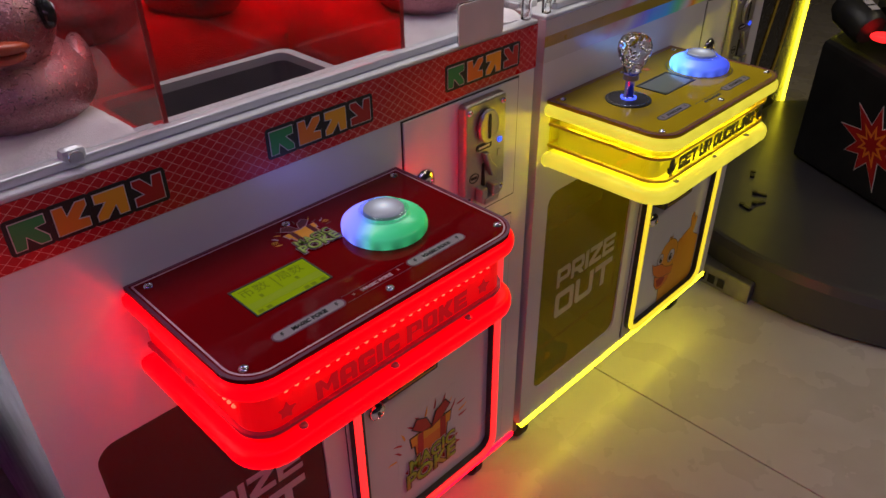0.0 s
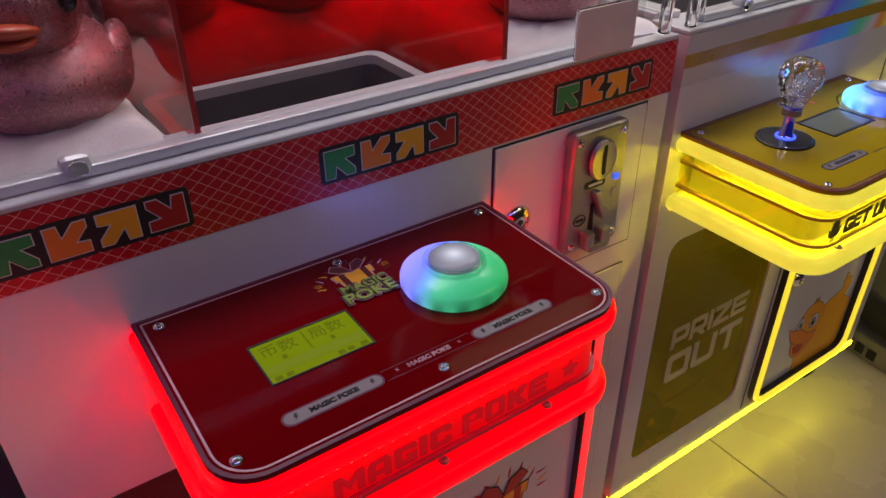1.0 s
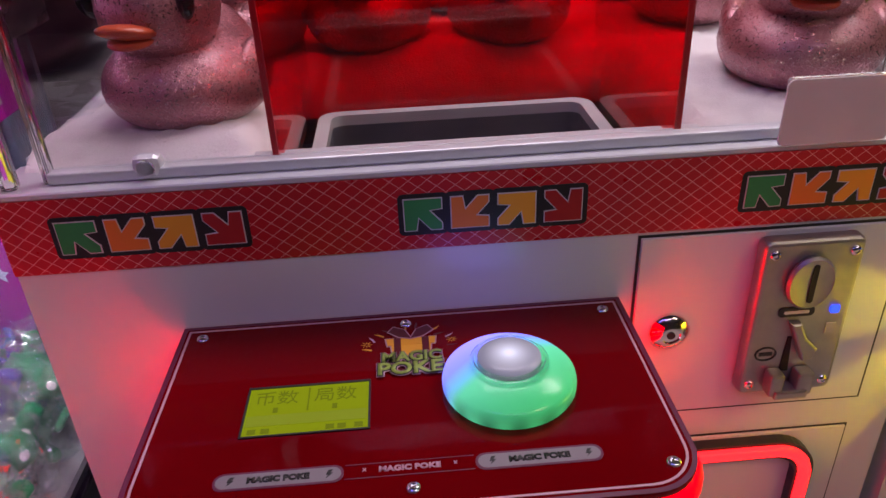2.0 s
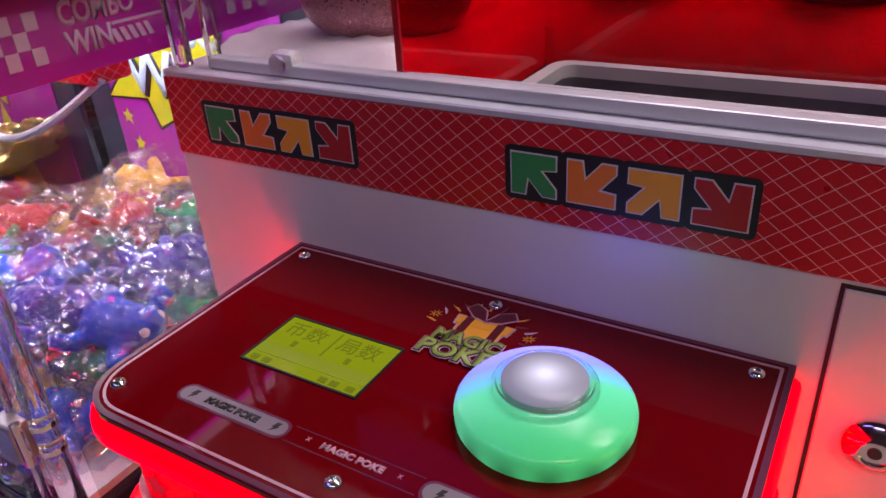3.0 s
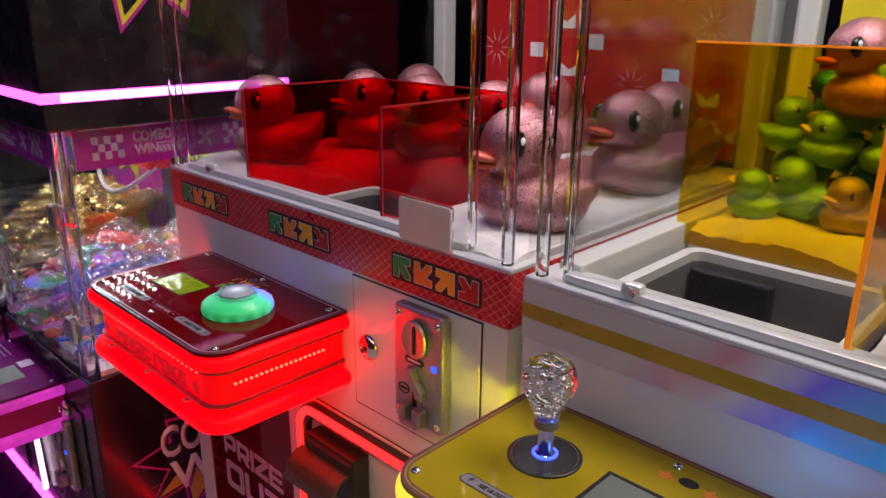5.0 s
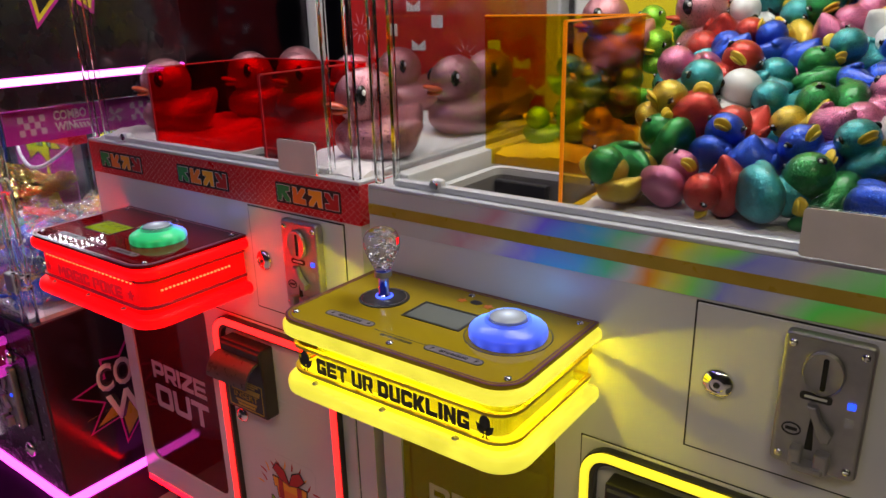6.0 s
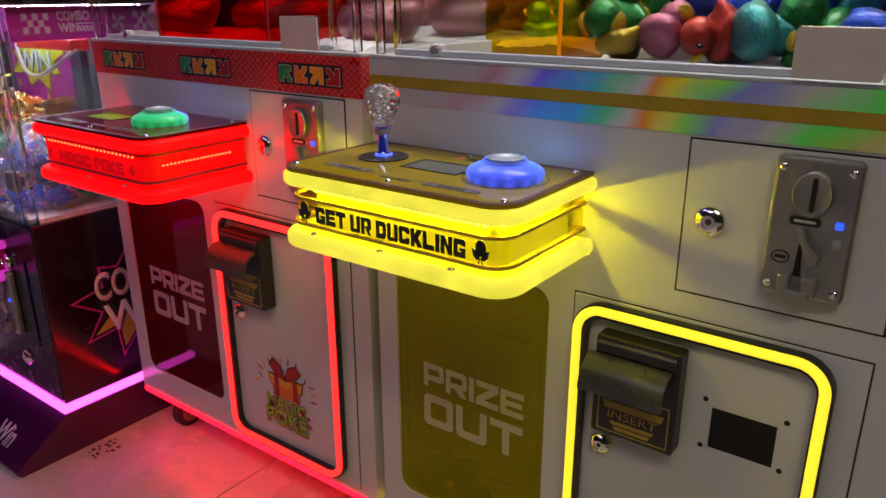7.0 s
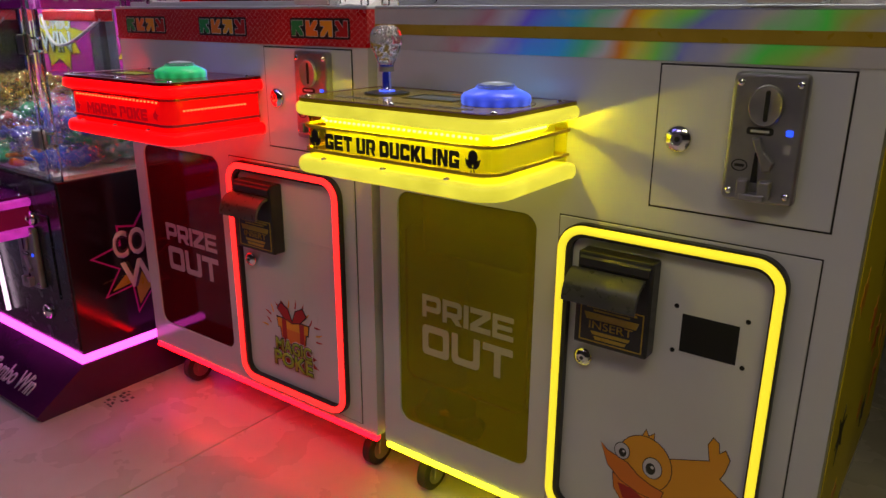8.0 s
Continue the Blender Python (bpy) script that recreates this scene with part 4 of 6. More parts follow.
def square_word(word, x, z, width, height, y, ink, parent, st=0.27):
    """Heavy square letters with rounded corners, as on the flaps."""
    r, wide = 0.16, {"I": st + 0.03, " ": 0.35, "M": 1.55}
    total = sum(wide.get(c, 1.25) for c in word) + 0.13 * (len(word) - 1)
    k, at = width / total, x
    def add(pts, holes=()):
        fx = lambda p: (at + p[0] * k, z + p[1] * height)
        part("letter", prism([fx(p) for p in pts], y - 0.0006, y, holes=[[fx(p) for p in h] for h in holes]), ink, parent)
    for c in word:
        w = wide.get(c, 1.25)
        v = min(st * 0.82, 0.30)
        full = lambda a, b2, c2, d, rr: rounded(a, b2, c2, d, rr, 5)
        if c == "P":
            add([(0, 0), (st, 0), (st, st), (w - 0.2, st), (w - 0.06, 0.33), (w, 0.45), (w, 0.82), (w - 0.06, 0.94), (w - 0.2, 1), (0, 1)], (full(st, w - st, 0.50, 0.77, (0.02, 0.08, 0.08, 0.02)),))
        elif c == "R":
            add([(0, 0), (st, 0), (st, st), (0.55, st), (w - 0.34, 0), (w, 0), (w - 0.26, 0.28), (w - 0.06, 0.33), (w, 0.45), (w, 0.82), (w - 0.06, 0.94), (w - 0.2, 1), (0, 1)], (full(st, w - st, 0.50, 0.77, (0.02, 0.08, 0.08, 0.02)),))
        elif c == "I":
            add([(0, 0), (w, 0), (w, 1), (0, 1)])
        elif c == "Z":
            add([(0, 0), (w, 0), (w, 0.23), (0.45, 0.23), (w, 0.72), (w, 1), (0, 1), (0, 0.77), (w - 0.45, 0.77), (0, 0.28)])
        elif c == "E":
            add([(0, 0), (w, 0), (w, v), (st, v), (st, 0.40), (w - 0.08, 0.40), (w - 0.08, 0.60), (st, 0.60), (st, 1 - v), (w, 1 - v), (w, 1), (0, 1)])
        elif c == "O":
            add(full(0, w, 0, 1, (r,) * 4), (full(st, w - st, 0.23, 0.77, (0.09,) * 4),))
        elif c == "U":
            add([(0, 1), (0, 0.16), (0.05, 0.05), (0.16, 0), (w - 0.16, 0), (w - 0.05, 0.05), (w, 0.16), (w, 1), (w - st, 1), (w - st, 0.30), (w - 0.34, 0.23), (0.34, 0.23), (st, 0.30), (st, 1)])
        elif c == "T":
            add([(w / 2 - st / 2, 0), (w / 2 + st / 2, 0), (w / 2 + st / 2, 1 - v), (w, 1 - v), (w, 1), (0, 1), (0, 1 - v), (w / 2 - st / 2, 1 - v)])
        elif c in "CG":
            tip = [(w, 0.62), (w, 0.86), (w - 0.14, 1), (0.14, 1), (0, 0.86), (0, 0.14), (0.14, 0)]
            if c == "C":
                add(tip + [(w - 0.14, 0), (w, 0.14), (w, 0.38), (w - st, 0.38), (w - st, v), (st, v), (st, 1 - v), (w - st, 1 - v), (w - st, 0.62)])
            else:
                add(tip + [(w, 0), (w, 0.52), (w - st - 0.2, 0.52), (w - st - 0.2, 0.36), (w - st, 0.36), (w - st, v), (st, v), (st, 1 - v), (w - st, 1 - v), (w - st, 0.66)])
        elif c == "D":
            add([(0, 0), (w - 0.22, 0), (w, 0.2), (w, 0.8), (w - 0.22, 1), (0, 1)], (full(st, w - st, v, 1 - v, (0.02, 0.08, 0.08, 0.02)),))
        elif c == "K":
            add([(0, 0), (st, 0), (st, 0.34), (w - st - 0.08, 0), (w, 0), (w, 0.12), (w - 0.42, 0.5), (w, 0.88), (w, 1), (w - st - 0.08, 1), (st, 0.66), (st, 1), (0, 1)])
        elif c == "L":
            add([(0, 0), (w, 0), (w, 0.3), (st, 0.3), (st, 1), (0, 1)])
        elif c == "N":
            add([(0, 0), (st, 0), (st, 0.55), (w - st, 0), (w, 0), (w, 1), (w - st, 1), (w - st, 0.45), (st, 1), (0, 1)])
        elif c == "M":
            add([(0, 0), (st, 0), (st, 0.6), (w / 2, 0.2), (w - st, 0.6), (w - st, 0), (w, 0), (w, 1), (w - st, 1), (w / 2, 0.62), (st, 1), (0, 1)])
        elif c == "A":
            add([(0, 0), (st, 0), (st, 0.2), (w - st, 0.2), (w - st, 0), (w, 0), (w, 0.8), (w - 0.2, 1), (0.2, 1), (0, 0.8)], (full(st, w - st, 0.46, 0.74, (0.02,) * 4),))
        at += (w + 0.13) * k


def claw_machine(x0, hue, band, window, label, console_x, lit, joy):
    m = thing("claw_machine", (x0, F, 0), label, "claw machine", "claw machines in a row")
    W, D = WIDE, DEPTH
    # cabinet: front plate with the prize opening, sides, back, bottom, top
    pr = rounded(0.034, 0.277, 0.160, 0.550, (0.022,) * 4)
    part("front_plate", prism([(0, 0.104), (W, 0.104), (W, 0.809), (0, 0.809)], 0.0, 0.012, holes=(pr,), bevel=0.0), WHITE, m, "white lacquered front plate")
    part("side_plate", box(0, 0.012, 0.012, D, 0.104, 0.809), WHITE, m)
    part("side_plate", box(W - 0.012, W, 0.012, D, 0.104, 0.809), WHITE, m)
    part("back_plate", box(0.012, W - 0.012, D - 0.012, D, 0.104, 0.809), WHITE, m)
    part("bottom_plate", box(0.012, W - 0.012, 0.012, D - 0.012, 0.104, 0.114), WHITE, m)
    bin_ = bmesh.new()
    box(0.030, 0.290, 0.20, 0.206, 0.13, 0.60, bm=bin_)
    box(0.024, 0.030, 0.012, 0.20, 0.13, 0.60, bm=bin_)
    box(0.290, 0.296, 0.012, 0.20, 0.13, 0.60, bm=bin_)
    box(0.024, 0.296, 0.012, 0.206, 0.125, 0.131, bm=bin_)
    part("prize_bin", bin_, WHITE if hue == "yellow" else SHELL_IN, m)
    win = part("prize_window", prism(rounded(0.0345, 0.2765, 0.1605, 0.5495, (0.0215,) * 4), 0.003, 0.006), window, m, hue + " tinted prize flap")
    if hue == "yellow":
        part("flap_edge", ring(rounded(0.044, 0.266, 0.240, 0.500, (0.02,) * 4), rounded(0.0456, 0.2644, 0.2416, 0.4984, (0.018,) * 4), 0.0065, 0.009), FLAP_EDGE, win, "amber edge of the inner flap")
    square_word("PRIZE", 0.080, 0.355, 0.165, 0.037, 0.003, INK_CREAM if hue == "yellow" else INK_ROSE, win)
    square_word("OUT", 0.080, 0.292, 0.165, 0.050, 0.003, INK_CREAM if hue == "yellow" else INK_ROSE, win)
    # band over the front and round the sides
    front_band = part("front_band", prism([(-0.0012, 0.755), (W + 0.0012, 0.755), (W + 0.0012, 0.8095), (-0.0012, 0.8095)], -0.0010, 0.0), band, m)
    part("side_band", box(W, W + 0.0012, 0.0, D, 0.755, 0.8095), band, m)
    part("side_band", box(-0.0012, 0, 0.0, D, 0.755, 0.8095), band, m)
    if hue == "red":
        for sx in (0.0315, 0.2595, 0.4945):
            arrow_sign(m, sx, 0.7660)
    else:
        part("gold_stripe", box(-0.0014, W + 0.0014, -0.0016, -0.0010, 0.7755, 0.7895), GOLD_LINE, m)
        part("side_panel", box(W + 0.0002, W + 0.0012, 0.03, D - 0.03, 0.13, 0.745), INK_YELLOW, m, "printed yellow side panel")
        rnd = random.Random(8)
        for i in range(16):
            cy, cz = rnd.uniform(0.06, D - 0.08), rnd.uniform(0.17, 0.70)
            part("side_picture", prism(star(cy, cz, rnd.uniform(0.02, 0.045), 0.016, 6, i), W + 0.0012, W + 0.0016, "x"), (INK_ORANGE, INK_BLACK, INK_AMBER)[i % 3], m)
    # hatch with lock and coin acceptor
    hatch_gap = part("hatch_gap", ring([(0.4265, 0.5865), (0.6255, 0.5865), (0.6255, 0.7525), (0.4265, 0.7525)], [(0.4285, 0.5885), (0.6235, 0.5885), (0.6235, 0.7505), (0.4285, 0.7505)], -0.0006, 0.0), INK_BLACK, m)
    hatch = part("hatch", box(0.4285, 0.6235, -0.0022, 0.0, 0.5885, 0.7505, 0.0008, 1), WHITE, m, "white hinged coin hatch")
    lock(hatch, 0.456, 0.670)
    ca = coin_acceptor(hatch, 0.5495, 0.680)
    ca.location.y = -0.0022
    # service door, with light loop, banknote slot, lock
    part("door_gap", ring([(0.310, 0.116), (0.6225, 0.116), (0.6225, 0.5585), (0.310, 0.5585)], [(0.3115, 0.1175), (0.621, 0.1175), (0.621, 0.557), (0.3115, 0.557)], -0.0006, 0.0), INK_BLACK, m)
    door = part("service_door", box(0.3115, 0.621, -0.0022, 0.0, 0.1175, 0.557, 0.0008, 1), WHITE, m, "white service door")
    lo, li = rounded(0.3155, 0.5955, 0.1215, 0.5535, (0.036,) * 4), rounded(0.333, 0.580, 0.137, 0.536, (0.022,) * 4)
    part("light_channel", ring(lo, li, -0.012, -0.0022), BLACK, door, "black light channel")
    loop = [(px, -0.0125, pz) for px, pz in rounded(0.3215, 0.5875, 0.1290, 0.5455, (0.030,) * 4, 10)]
    part("light_loop", sweep(loop, 0.0055, True, 10), NEON[hue], door, "glowing " + hue + " light tube", True)
    bb = bill_acceptor(door, 0.3530, 0.4005)
    bb.location.y = -0.0022
    lk = lock(door, 0.3585, 0.3705, 0.0135)
    lk.location.y = -0.0042
    if hue == "red":
        lg = part("gift_print", prism(rounded(0.392, 0.522, 0.168, 0.318, (0.01,) * 4), -0.0024, -0.0022), WHITE, door)
        lg.location = (0, 0, 0)
        tmp = part("gift_emblem", prism(disc(0.457, 0.262, 0.004, 0.004, 8), -0.0026, -0.0024), INK_RED, door)
        gift_logo(tmp, 0.394, 0.172, 0.128, "front")
        for c in tmp.children:
            c.location.y = -0.0026
        part("fold_line", box(0.45, 0.578, -0.0026, -0.0022, 0.4275, 0.4283), ALU, door)
    else:
        part("display_hole", prism([(0.482, 0.4135), (0.549, 0.4135), (0.549, 0.4625), (0.482, 0.4625)], -0.0026, -0.0022), VOID, door, "empty black display cut-out")
        for px, pz in ((0.474, 0.4705), (0.557, 0.4705), (0.474, 0.4125), (0.557, 0.4125)):
            part("drill_hole", prism(disc(px, pz, 0.003, 0.003, 14), -0.0026, -0.0022), VOID, door)
        neck = [(0.488, 0.262), (0.535, 0.278), (0.531, 0.300), (0.536, 0.311), (0.543, 0.306), (0.545, 0.292), (0.552, 0.299), (0.558, 0.288), (0.554, 0.270), (0.549, 0.258), (0.575, 0.240), (0.575, 0.136), (0.440, 0.136), (0.436, 0.190)]
        head = disc(0.4535, 0.2420, 0.0365, 0.0400, 28)
        upper = [(0.392, 0.252), (0.402, 0.243), (0.416, 0.239), (0.432, 0.234), (0.446, 0.222), (0.464, 0.214), (0.482, 0.210), (0.478, 0.193), (0.450, 0.196), (0.424, 0.205), (0.404, 0.222)]
        lower = [(0.412, 0.212), (0.424, 0.205), (0.450, 0.197), (0.472, 0.194), (0.468, 0.180), (0.448, 0.170), (0.428, 0.173), (0.415, 0.190)]
        tongue = [(0.420, 0.200), (0.440, 0.199), (0.456, 0.190), (0.446, 0.178), (0.428, 0.180)]
        tuft = [(0.447, 0.279), (0.452, 0.292), (0.456, 0.283), (0.463, 0.290), (0.463, 0.277)]
        for name, pts, ink, up in (("print_shape", neck, INK_AMBER, 1), ("print_shape", tuft, INK_AMBER, 1), ("print_shape", head, INK_AMBER, 2),
                                   ("print_shape", lower, INK_ORANGE, 3), ("print_shape", tongue, INK_RED, 4), ("print_shape", upper, INK_ORANGE, 4),
                                   ("print_disc", disc(0.4225, 0.2500, 0.0100, 0.0118), INK_WHITE, 5), ("print_disc", disc(0.4650, 0.2400, 0.0125, 0.0148), INK_WHITE, 5),
                                   ("print_disc", disc(0.4235, 0.2480, 0.0052, 0.0065), INK_BLACK, 6), ("print_disc", disc(0.4630, 0.2385, 0.0066, 0.0085), INK_BLACK, 6),
                                   ("print_disc", disc(0.4250, 0.2505, 0.0018, 0.0020, 10), INK_WHITE, 7), ("print_disc", disc(0.4650, 0.2415, 0.0022, 0.0025, 10), INK_WHITE, 7)):
            base = -0.0022 - 0.0003 * (up - 1)
            if up != 7 and ink is not INK_BLACK and ink is not INK_RED:
                part("print_outline", prism(offset(pts, 0.0011), base, base - 0.00012), INK_BLACK, door)
            part(name, prism(pts, base, base - 0.0003), ink, door)
    # light bar under the cabinet, casters
    part("base_light", box(0.004, W - 0.001, -0.003, 0.009, 0.094, 0.1035, 0.002), BASE[hue], m, "glowing " + hue + " light bar under the cabinet")
    for cx, cy in ((0.055, 0.06), (W - 0.055, 0.06), (0.055, D - 0.06), (W - 0.055, D - 0.06)):
        c = part("caster", lathe([(0, -0.011), (0.030, -0.011), (0.034, -0.008), (0.034, 0.008), (0.030, 0.011), (0, 0.011)], 28, axis="x"), RUBBER, m, "black swivel caster", True)
        c.location = (cx, cy, 0.034)
        part("hub", lathe([(0, -0.013), (0.010, -0.013), (0.012, -0.0115), (0.022, -0.0115), (0.022, 0.0115), (0, 0.0115)], 20, axis="x"), CAST, c)
        fork = bmesh.new()
        box(-0.018, -0.015, -0.014, 0.016, -0.006, 0.062, 0.001, 1, fork)
        box(0.015, 0.018, -0.014, 0.016, -0.006, 0.062, 0.001, 1, fork)
        box(-0.025, 0.025, -0.022, 0.026, 0.060, 0.0695, 0.001, 1, fork)
        part("fork", fork, CAST, c)
    # control box
    body = console(m, console_x, 0.703, hue, RED_PRINT if hue == "red" else YEL_PRINT, joy, lit, "MAGIC POKE" if hue == "red" else "GET UR DUCKLING",
                   SKIRT_INK if hue == "red" else INK_BLACK, INK_PLUM, red_prints if hue == "red" else yellow_prints)
    if hue == "red":
        push_button(body, 0.2245, -0.0895, 0.0, lit, "green and blue lit push button")
    else:
        push_button(body, 0.2545, -0.0845, 0.0, lit, "blue lit push button")
        joystick(body, 0.079, -0.078, 0.0, BLUE_STEM)
    # sill, rails and glazing
    part("sill", box(-0.001, W + 0.001, -0.001, 0.050, 0.8095, 0.8145, 0.001, 1), ALU, m, "brushed aluminium sill")
    rail = bmesh.new()
    box(0.034, 0.588, 0.010, 0.021, 0.8145, 0.8225, 0.0015, 2, rail)
    box(0.034, 0.588, 0.024, 0.027, 0.8145, 0.8210, 0.0008, 1, rail)
    box(0.089, 0.109, 0.009, 0.0225, 0.8145, 0.8305, 0.005, 2, rail)
    part("glass_rail", rail, ALU, m, "grey aluminium glass rail")
    st = part("rail_stud", lathe([(0, 0), (0.0058, 0), (0.0058, 0.003), (0.003, 0.005), (0, 0.005)], 18), CLEAR, m, smooth=True)
    st.matrix_local = pose(0.099, 0.008, 0.8235, 90)
    part("side_rail", box(0.004, 0.020, 0.050, D - 0.02, 0.8145, 0.8200, 0.001, 1), ALU, m)
    part("side_rail", box(W - 0.020, W - 0.004, 0.050, D - 0.02, 0.8145, 0.8200, 0.001, 1), ALU, m)
    front = part("front_glass", box(0.036, 0.589, 0.0145, 0.0185, 0.822, 1.46), GLASS, m, "clear sliding front glass")
    front.visible_shadow = False
    for gx in (0.007, W - 0.011):
        g = part("side_glass", box(gx, gx + 0.004, 0.04, D - 0.04, 0.8185, 1.46), GLASS, m, "clear side glass")
        g.visible_shadow = False
    for gx in (0.006, W - 0.016):
        part("corner_post", box(gx, gx + 0.010, 0.004, 0.014, 0.8145, 1.46, 0.002, 2), POST, m, "clear acrylic corner post")
    for gx in (0.030, 0.5895):
        part("glass_edge_post", box(gx, gx + 0.0055, 0.0125, 0.0225, 0.8145, 1.46, 0.0015, 2), POST, m, "clear acrylic door edge")
    for gx in (0.004, W - 0.034):
        part("rear_post", box(gx, gx + 0.03, D - 0.035, D - 0.002, 0.8145, 1.46, 0.003), WHITE, m, "white rear corner post")
    part("canopy", box(-0.005, W + 0.005, -0.01, D + 0.005, 1.478, 1.85, 0.006), CANOPY, m, "black machine canopy")
    # price card in an acrylic holder on the sill
    card = part("card_holder", box(0.513, 0.586, -0.004, -0.0015, 0.8155, 0.8610, 0.002), CLEAR, m, "clear card holder")
    part("card", prism(rounded(0.512, 0.585, 0.8160, 0.8600, (0.004,) * 4), -0.0062, -0.0045), CARD, card, "plain grey card")
    return m

CARD = worn(mat("grey_card", (0.62, 0.57, 0.53)), (0.6, 0.55, 0.51), (0.66, 0.6, 0.56), 30, (0.5, 0.65))
SKIRT_INK = glow("dark_red_lettering", (0.62, 0.001, 0.006), 0.72, (0.2, 0.004, 0.006))

claw_machine(0.060, "red", RED_BAND, RED_WINDOW, "white claw machine with red lattice band, glowing red control box", 0.097, BTN_GREEN, False)
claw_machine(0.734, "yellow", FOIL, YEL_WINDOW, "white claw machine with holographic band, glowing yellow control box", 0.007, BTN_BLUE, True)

# inside of the red machine: fleece bed round a sunken chute, red acrylic guard, printed back
X0, X1, Y1 = 0.245, 0.512, 0.803


def fleece(x0, x1, y0, y1, z, hole, seed, mound=0.012, cells=90, tuck=0.0, droop=0.03):
    """A thick soft sheet with a hole, its pile uneven."""
    bm = bmesh.new()
    nx, ny = cells, int(cells * (y1 - y0) / (x1 - x0))
    grid = {}
    for i in range(nx + 1):
        for j in range(ny + 1):
            x, y = x0 + (x1 - x0) * i / nx, y0 + (y1 - y0) * j / ny
            h = z + mound * noise.noise(Vector((x * 9 + seed, y * 9, 0))) + 0.0035 * noise.noise(Vector((x * 120, y * 120, seed))) + 0.002 * noise.noise(Vector((x * 300, y * 300, seed)))
            if hole:
                hx0, hx1, hy0, hy1 = hole
                dd = max(hx0 - x, x - hx1, hy0 - y, y - hy1)
                if dd < 0.03:
                    h -= droop * (1 - max(dd, 0) / 0.03) ** 2
            if x < tuck and 0.592 <= y < 0.63:
                h = min(h, 0.812 + 0.5 * (y - 0.592) + 0.3 * (h - 0.822))
            if y < 0.592 and x < tuck:
                h = min(h, 0.806)
            elif tuck and y < 0.60 and x > tuck:
                h -= 0.010 * ((0.60 - y) / 0.03) ** 2
            grid[i, j] = bm.verts.new((x, y, h))
    for i in range(nx):
        for j in range(ny):
            x, y = x0 + (x1 - x0) * (i + 0.5) / nx, y0 + (y1 - y0) * (j + 0.5) / ny
            if hole and hole[0] < x < hole[1] and hole[2] < y < hole[3]:
                continue
            bm.faces.new([grid[k] for k in ((i, j), (i + 1, j), (i + 1, j + 1), (i, j + 1))])
    made = bmesh.ops.extrude_face_region(bm, geom=bm.faces[:])
    for v in made["geom"]:
        if isinstance(v, bmesh.types.BMVert):
            v.co.z = z - 0.055
    return bm


def chute(name, x0, x1, y0, y1, z, label, tone, inside):
    c = thing(name, ((x0 + x1) / 2, (y0 + y1) / 2, z - 0.35), label, "prize chute")
    o = (-(x0 + x1) / 2, -(y0 + y1) / 2, 0)
    a, b2, c2, d = x0 + o[0], x1 + o[0], y0 + o[1], y1 + o[1]
    part("rim", prism(rounded(a, b2, c2, d, (0.018,) * 4), 0.34, 0.350, "z", holes=(rounded(a + 0.012, b2 - 0.012, c2 + 0.012, d - 0.012, (0.012,) * 4),)), tone, c, "grey moulded rim")
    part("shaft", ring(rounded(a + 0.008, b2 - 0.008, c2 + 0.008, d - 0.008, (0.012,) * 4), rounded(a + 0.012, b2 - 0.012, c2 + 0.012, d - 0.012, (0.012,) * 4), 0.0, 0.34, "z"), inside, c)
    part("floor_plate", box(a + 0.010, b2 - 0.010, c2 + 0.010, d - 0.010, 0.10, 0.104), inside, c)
    # black slab before the far wall, at its left
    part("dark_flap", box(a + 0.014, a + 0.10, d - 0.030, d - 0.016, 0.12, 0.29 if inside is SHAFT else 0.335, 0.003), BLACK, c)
    return c


tagged(link("fleece_bed", fleece(0.068, 0.708, 0.574, 1.135, 0.822, (X0 - 0.010, X1 + 0.008, 0.56, Y1 + 0.010), 1, tuck=0.634), FLEECE, smooth=True), "fluffy white fleece lining the red machine", "fabric lining")
# grey with the shade of the yellow machine's shaft put into it
CHUTE_SHADED = worn(mat("chute_dim_grey", (0.16, 0.15, 0.15)), (0.14, 0.13, 0.13), (0.18, 0.17, 0.17), 18, (0.4, 0.55))
CHUTE_GREY = worn(mat("chute_grey", (0.42, 0.41, 0.42)), (0.4, 0.39, 0.4), (0.46, 0.45, 0.46), 18, (0.35, 0.5))
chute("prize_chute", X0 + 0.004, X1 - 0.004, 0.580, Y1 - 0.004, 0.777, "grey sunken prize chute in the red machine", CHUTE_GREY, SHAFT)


def guard(label, sheets, material, edge):
    g = thing("chute_guard", ((sheets[0][0] + sheets[0][1]) / 2, sheets[0][2], sheets[0][4]), label, "acrylic guard")
    ox, oy, oz = g.location
    for x0, x1, y0, y1, z0, z1 in sheets:
        s = part("sheet", box(x0 - ox, x1 - ox, y0 - oy, y1 - oy, z0 - oz, z1 - oz), material, g)
        s.visible_shadow = False
        along = (x1 - x0) > (y1 - y0)
        t3 = 0.0022
        part("sheet_edge", box(x0 - ox, x1 - ox, y0 - oy, y1 - oy, z1 - oz + 0.0002, z1 - oz + t3), edge, g)
        if not along:
            part("sheet_edge", box(x0 - ox, x1 - ox, y0 - oy - t3, y0 - oy - 0.0002, z0 - oz, z1 - oz), edge, g)
    return g


guard("red transparent acrylic guard round the chute", [(X0 - 0.006, X0 - 0.002, 0.583, Y1 - 0.0004, 0.745, 0.940), (X1 - 0.0, X1 + 0.004, 0.583, Y1 - 0.0004, 0.745, 0.940),
      (X0 - 0.006, X1 + 0.004, Y1, Y1 + 0.004, 0.745, 0.940)], RED_ACRYL, RED_EDGE)

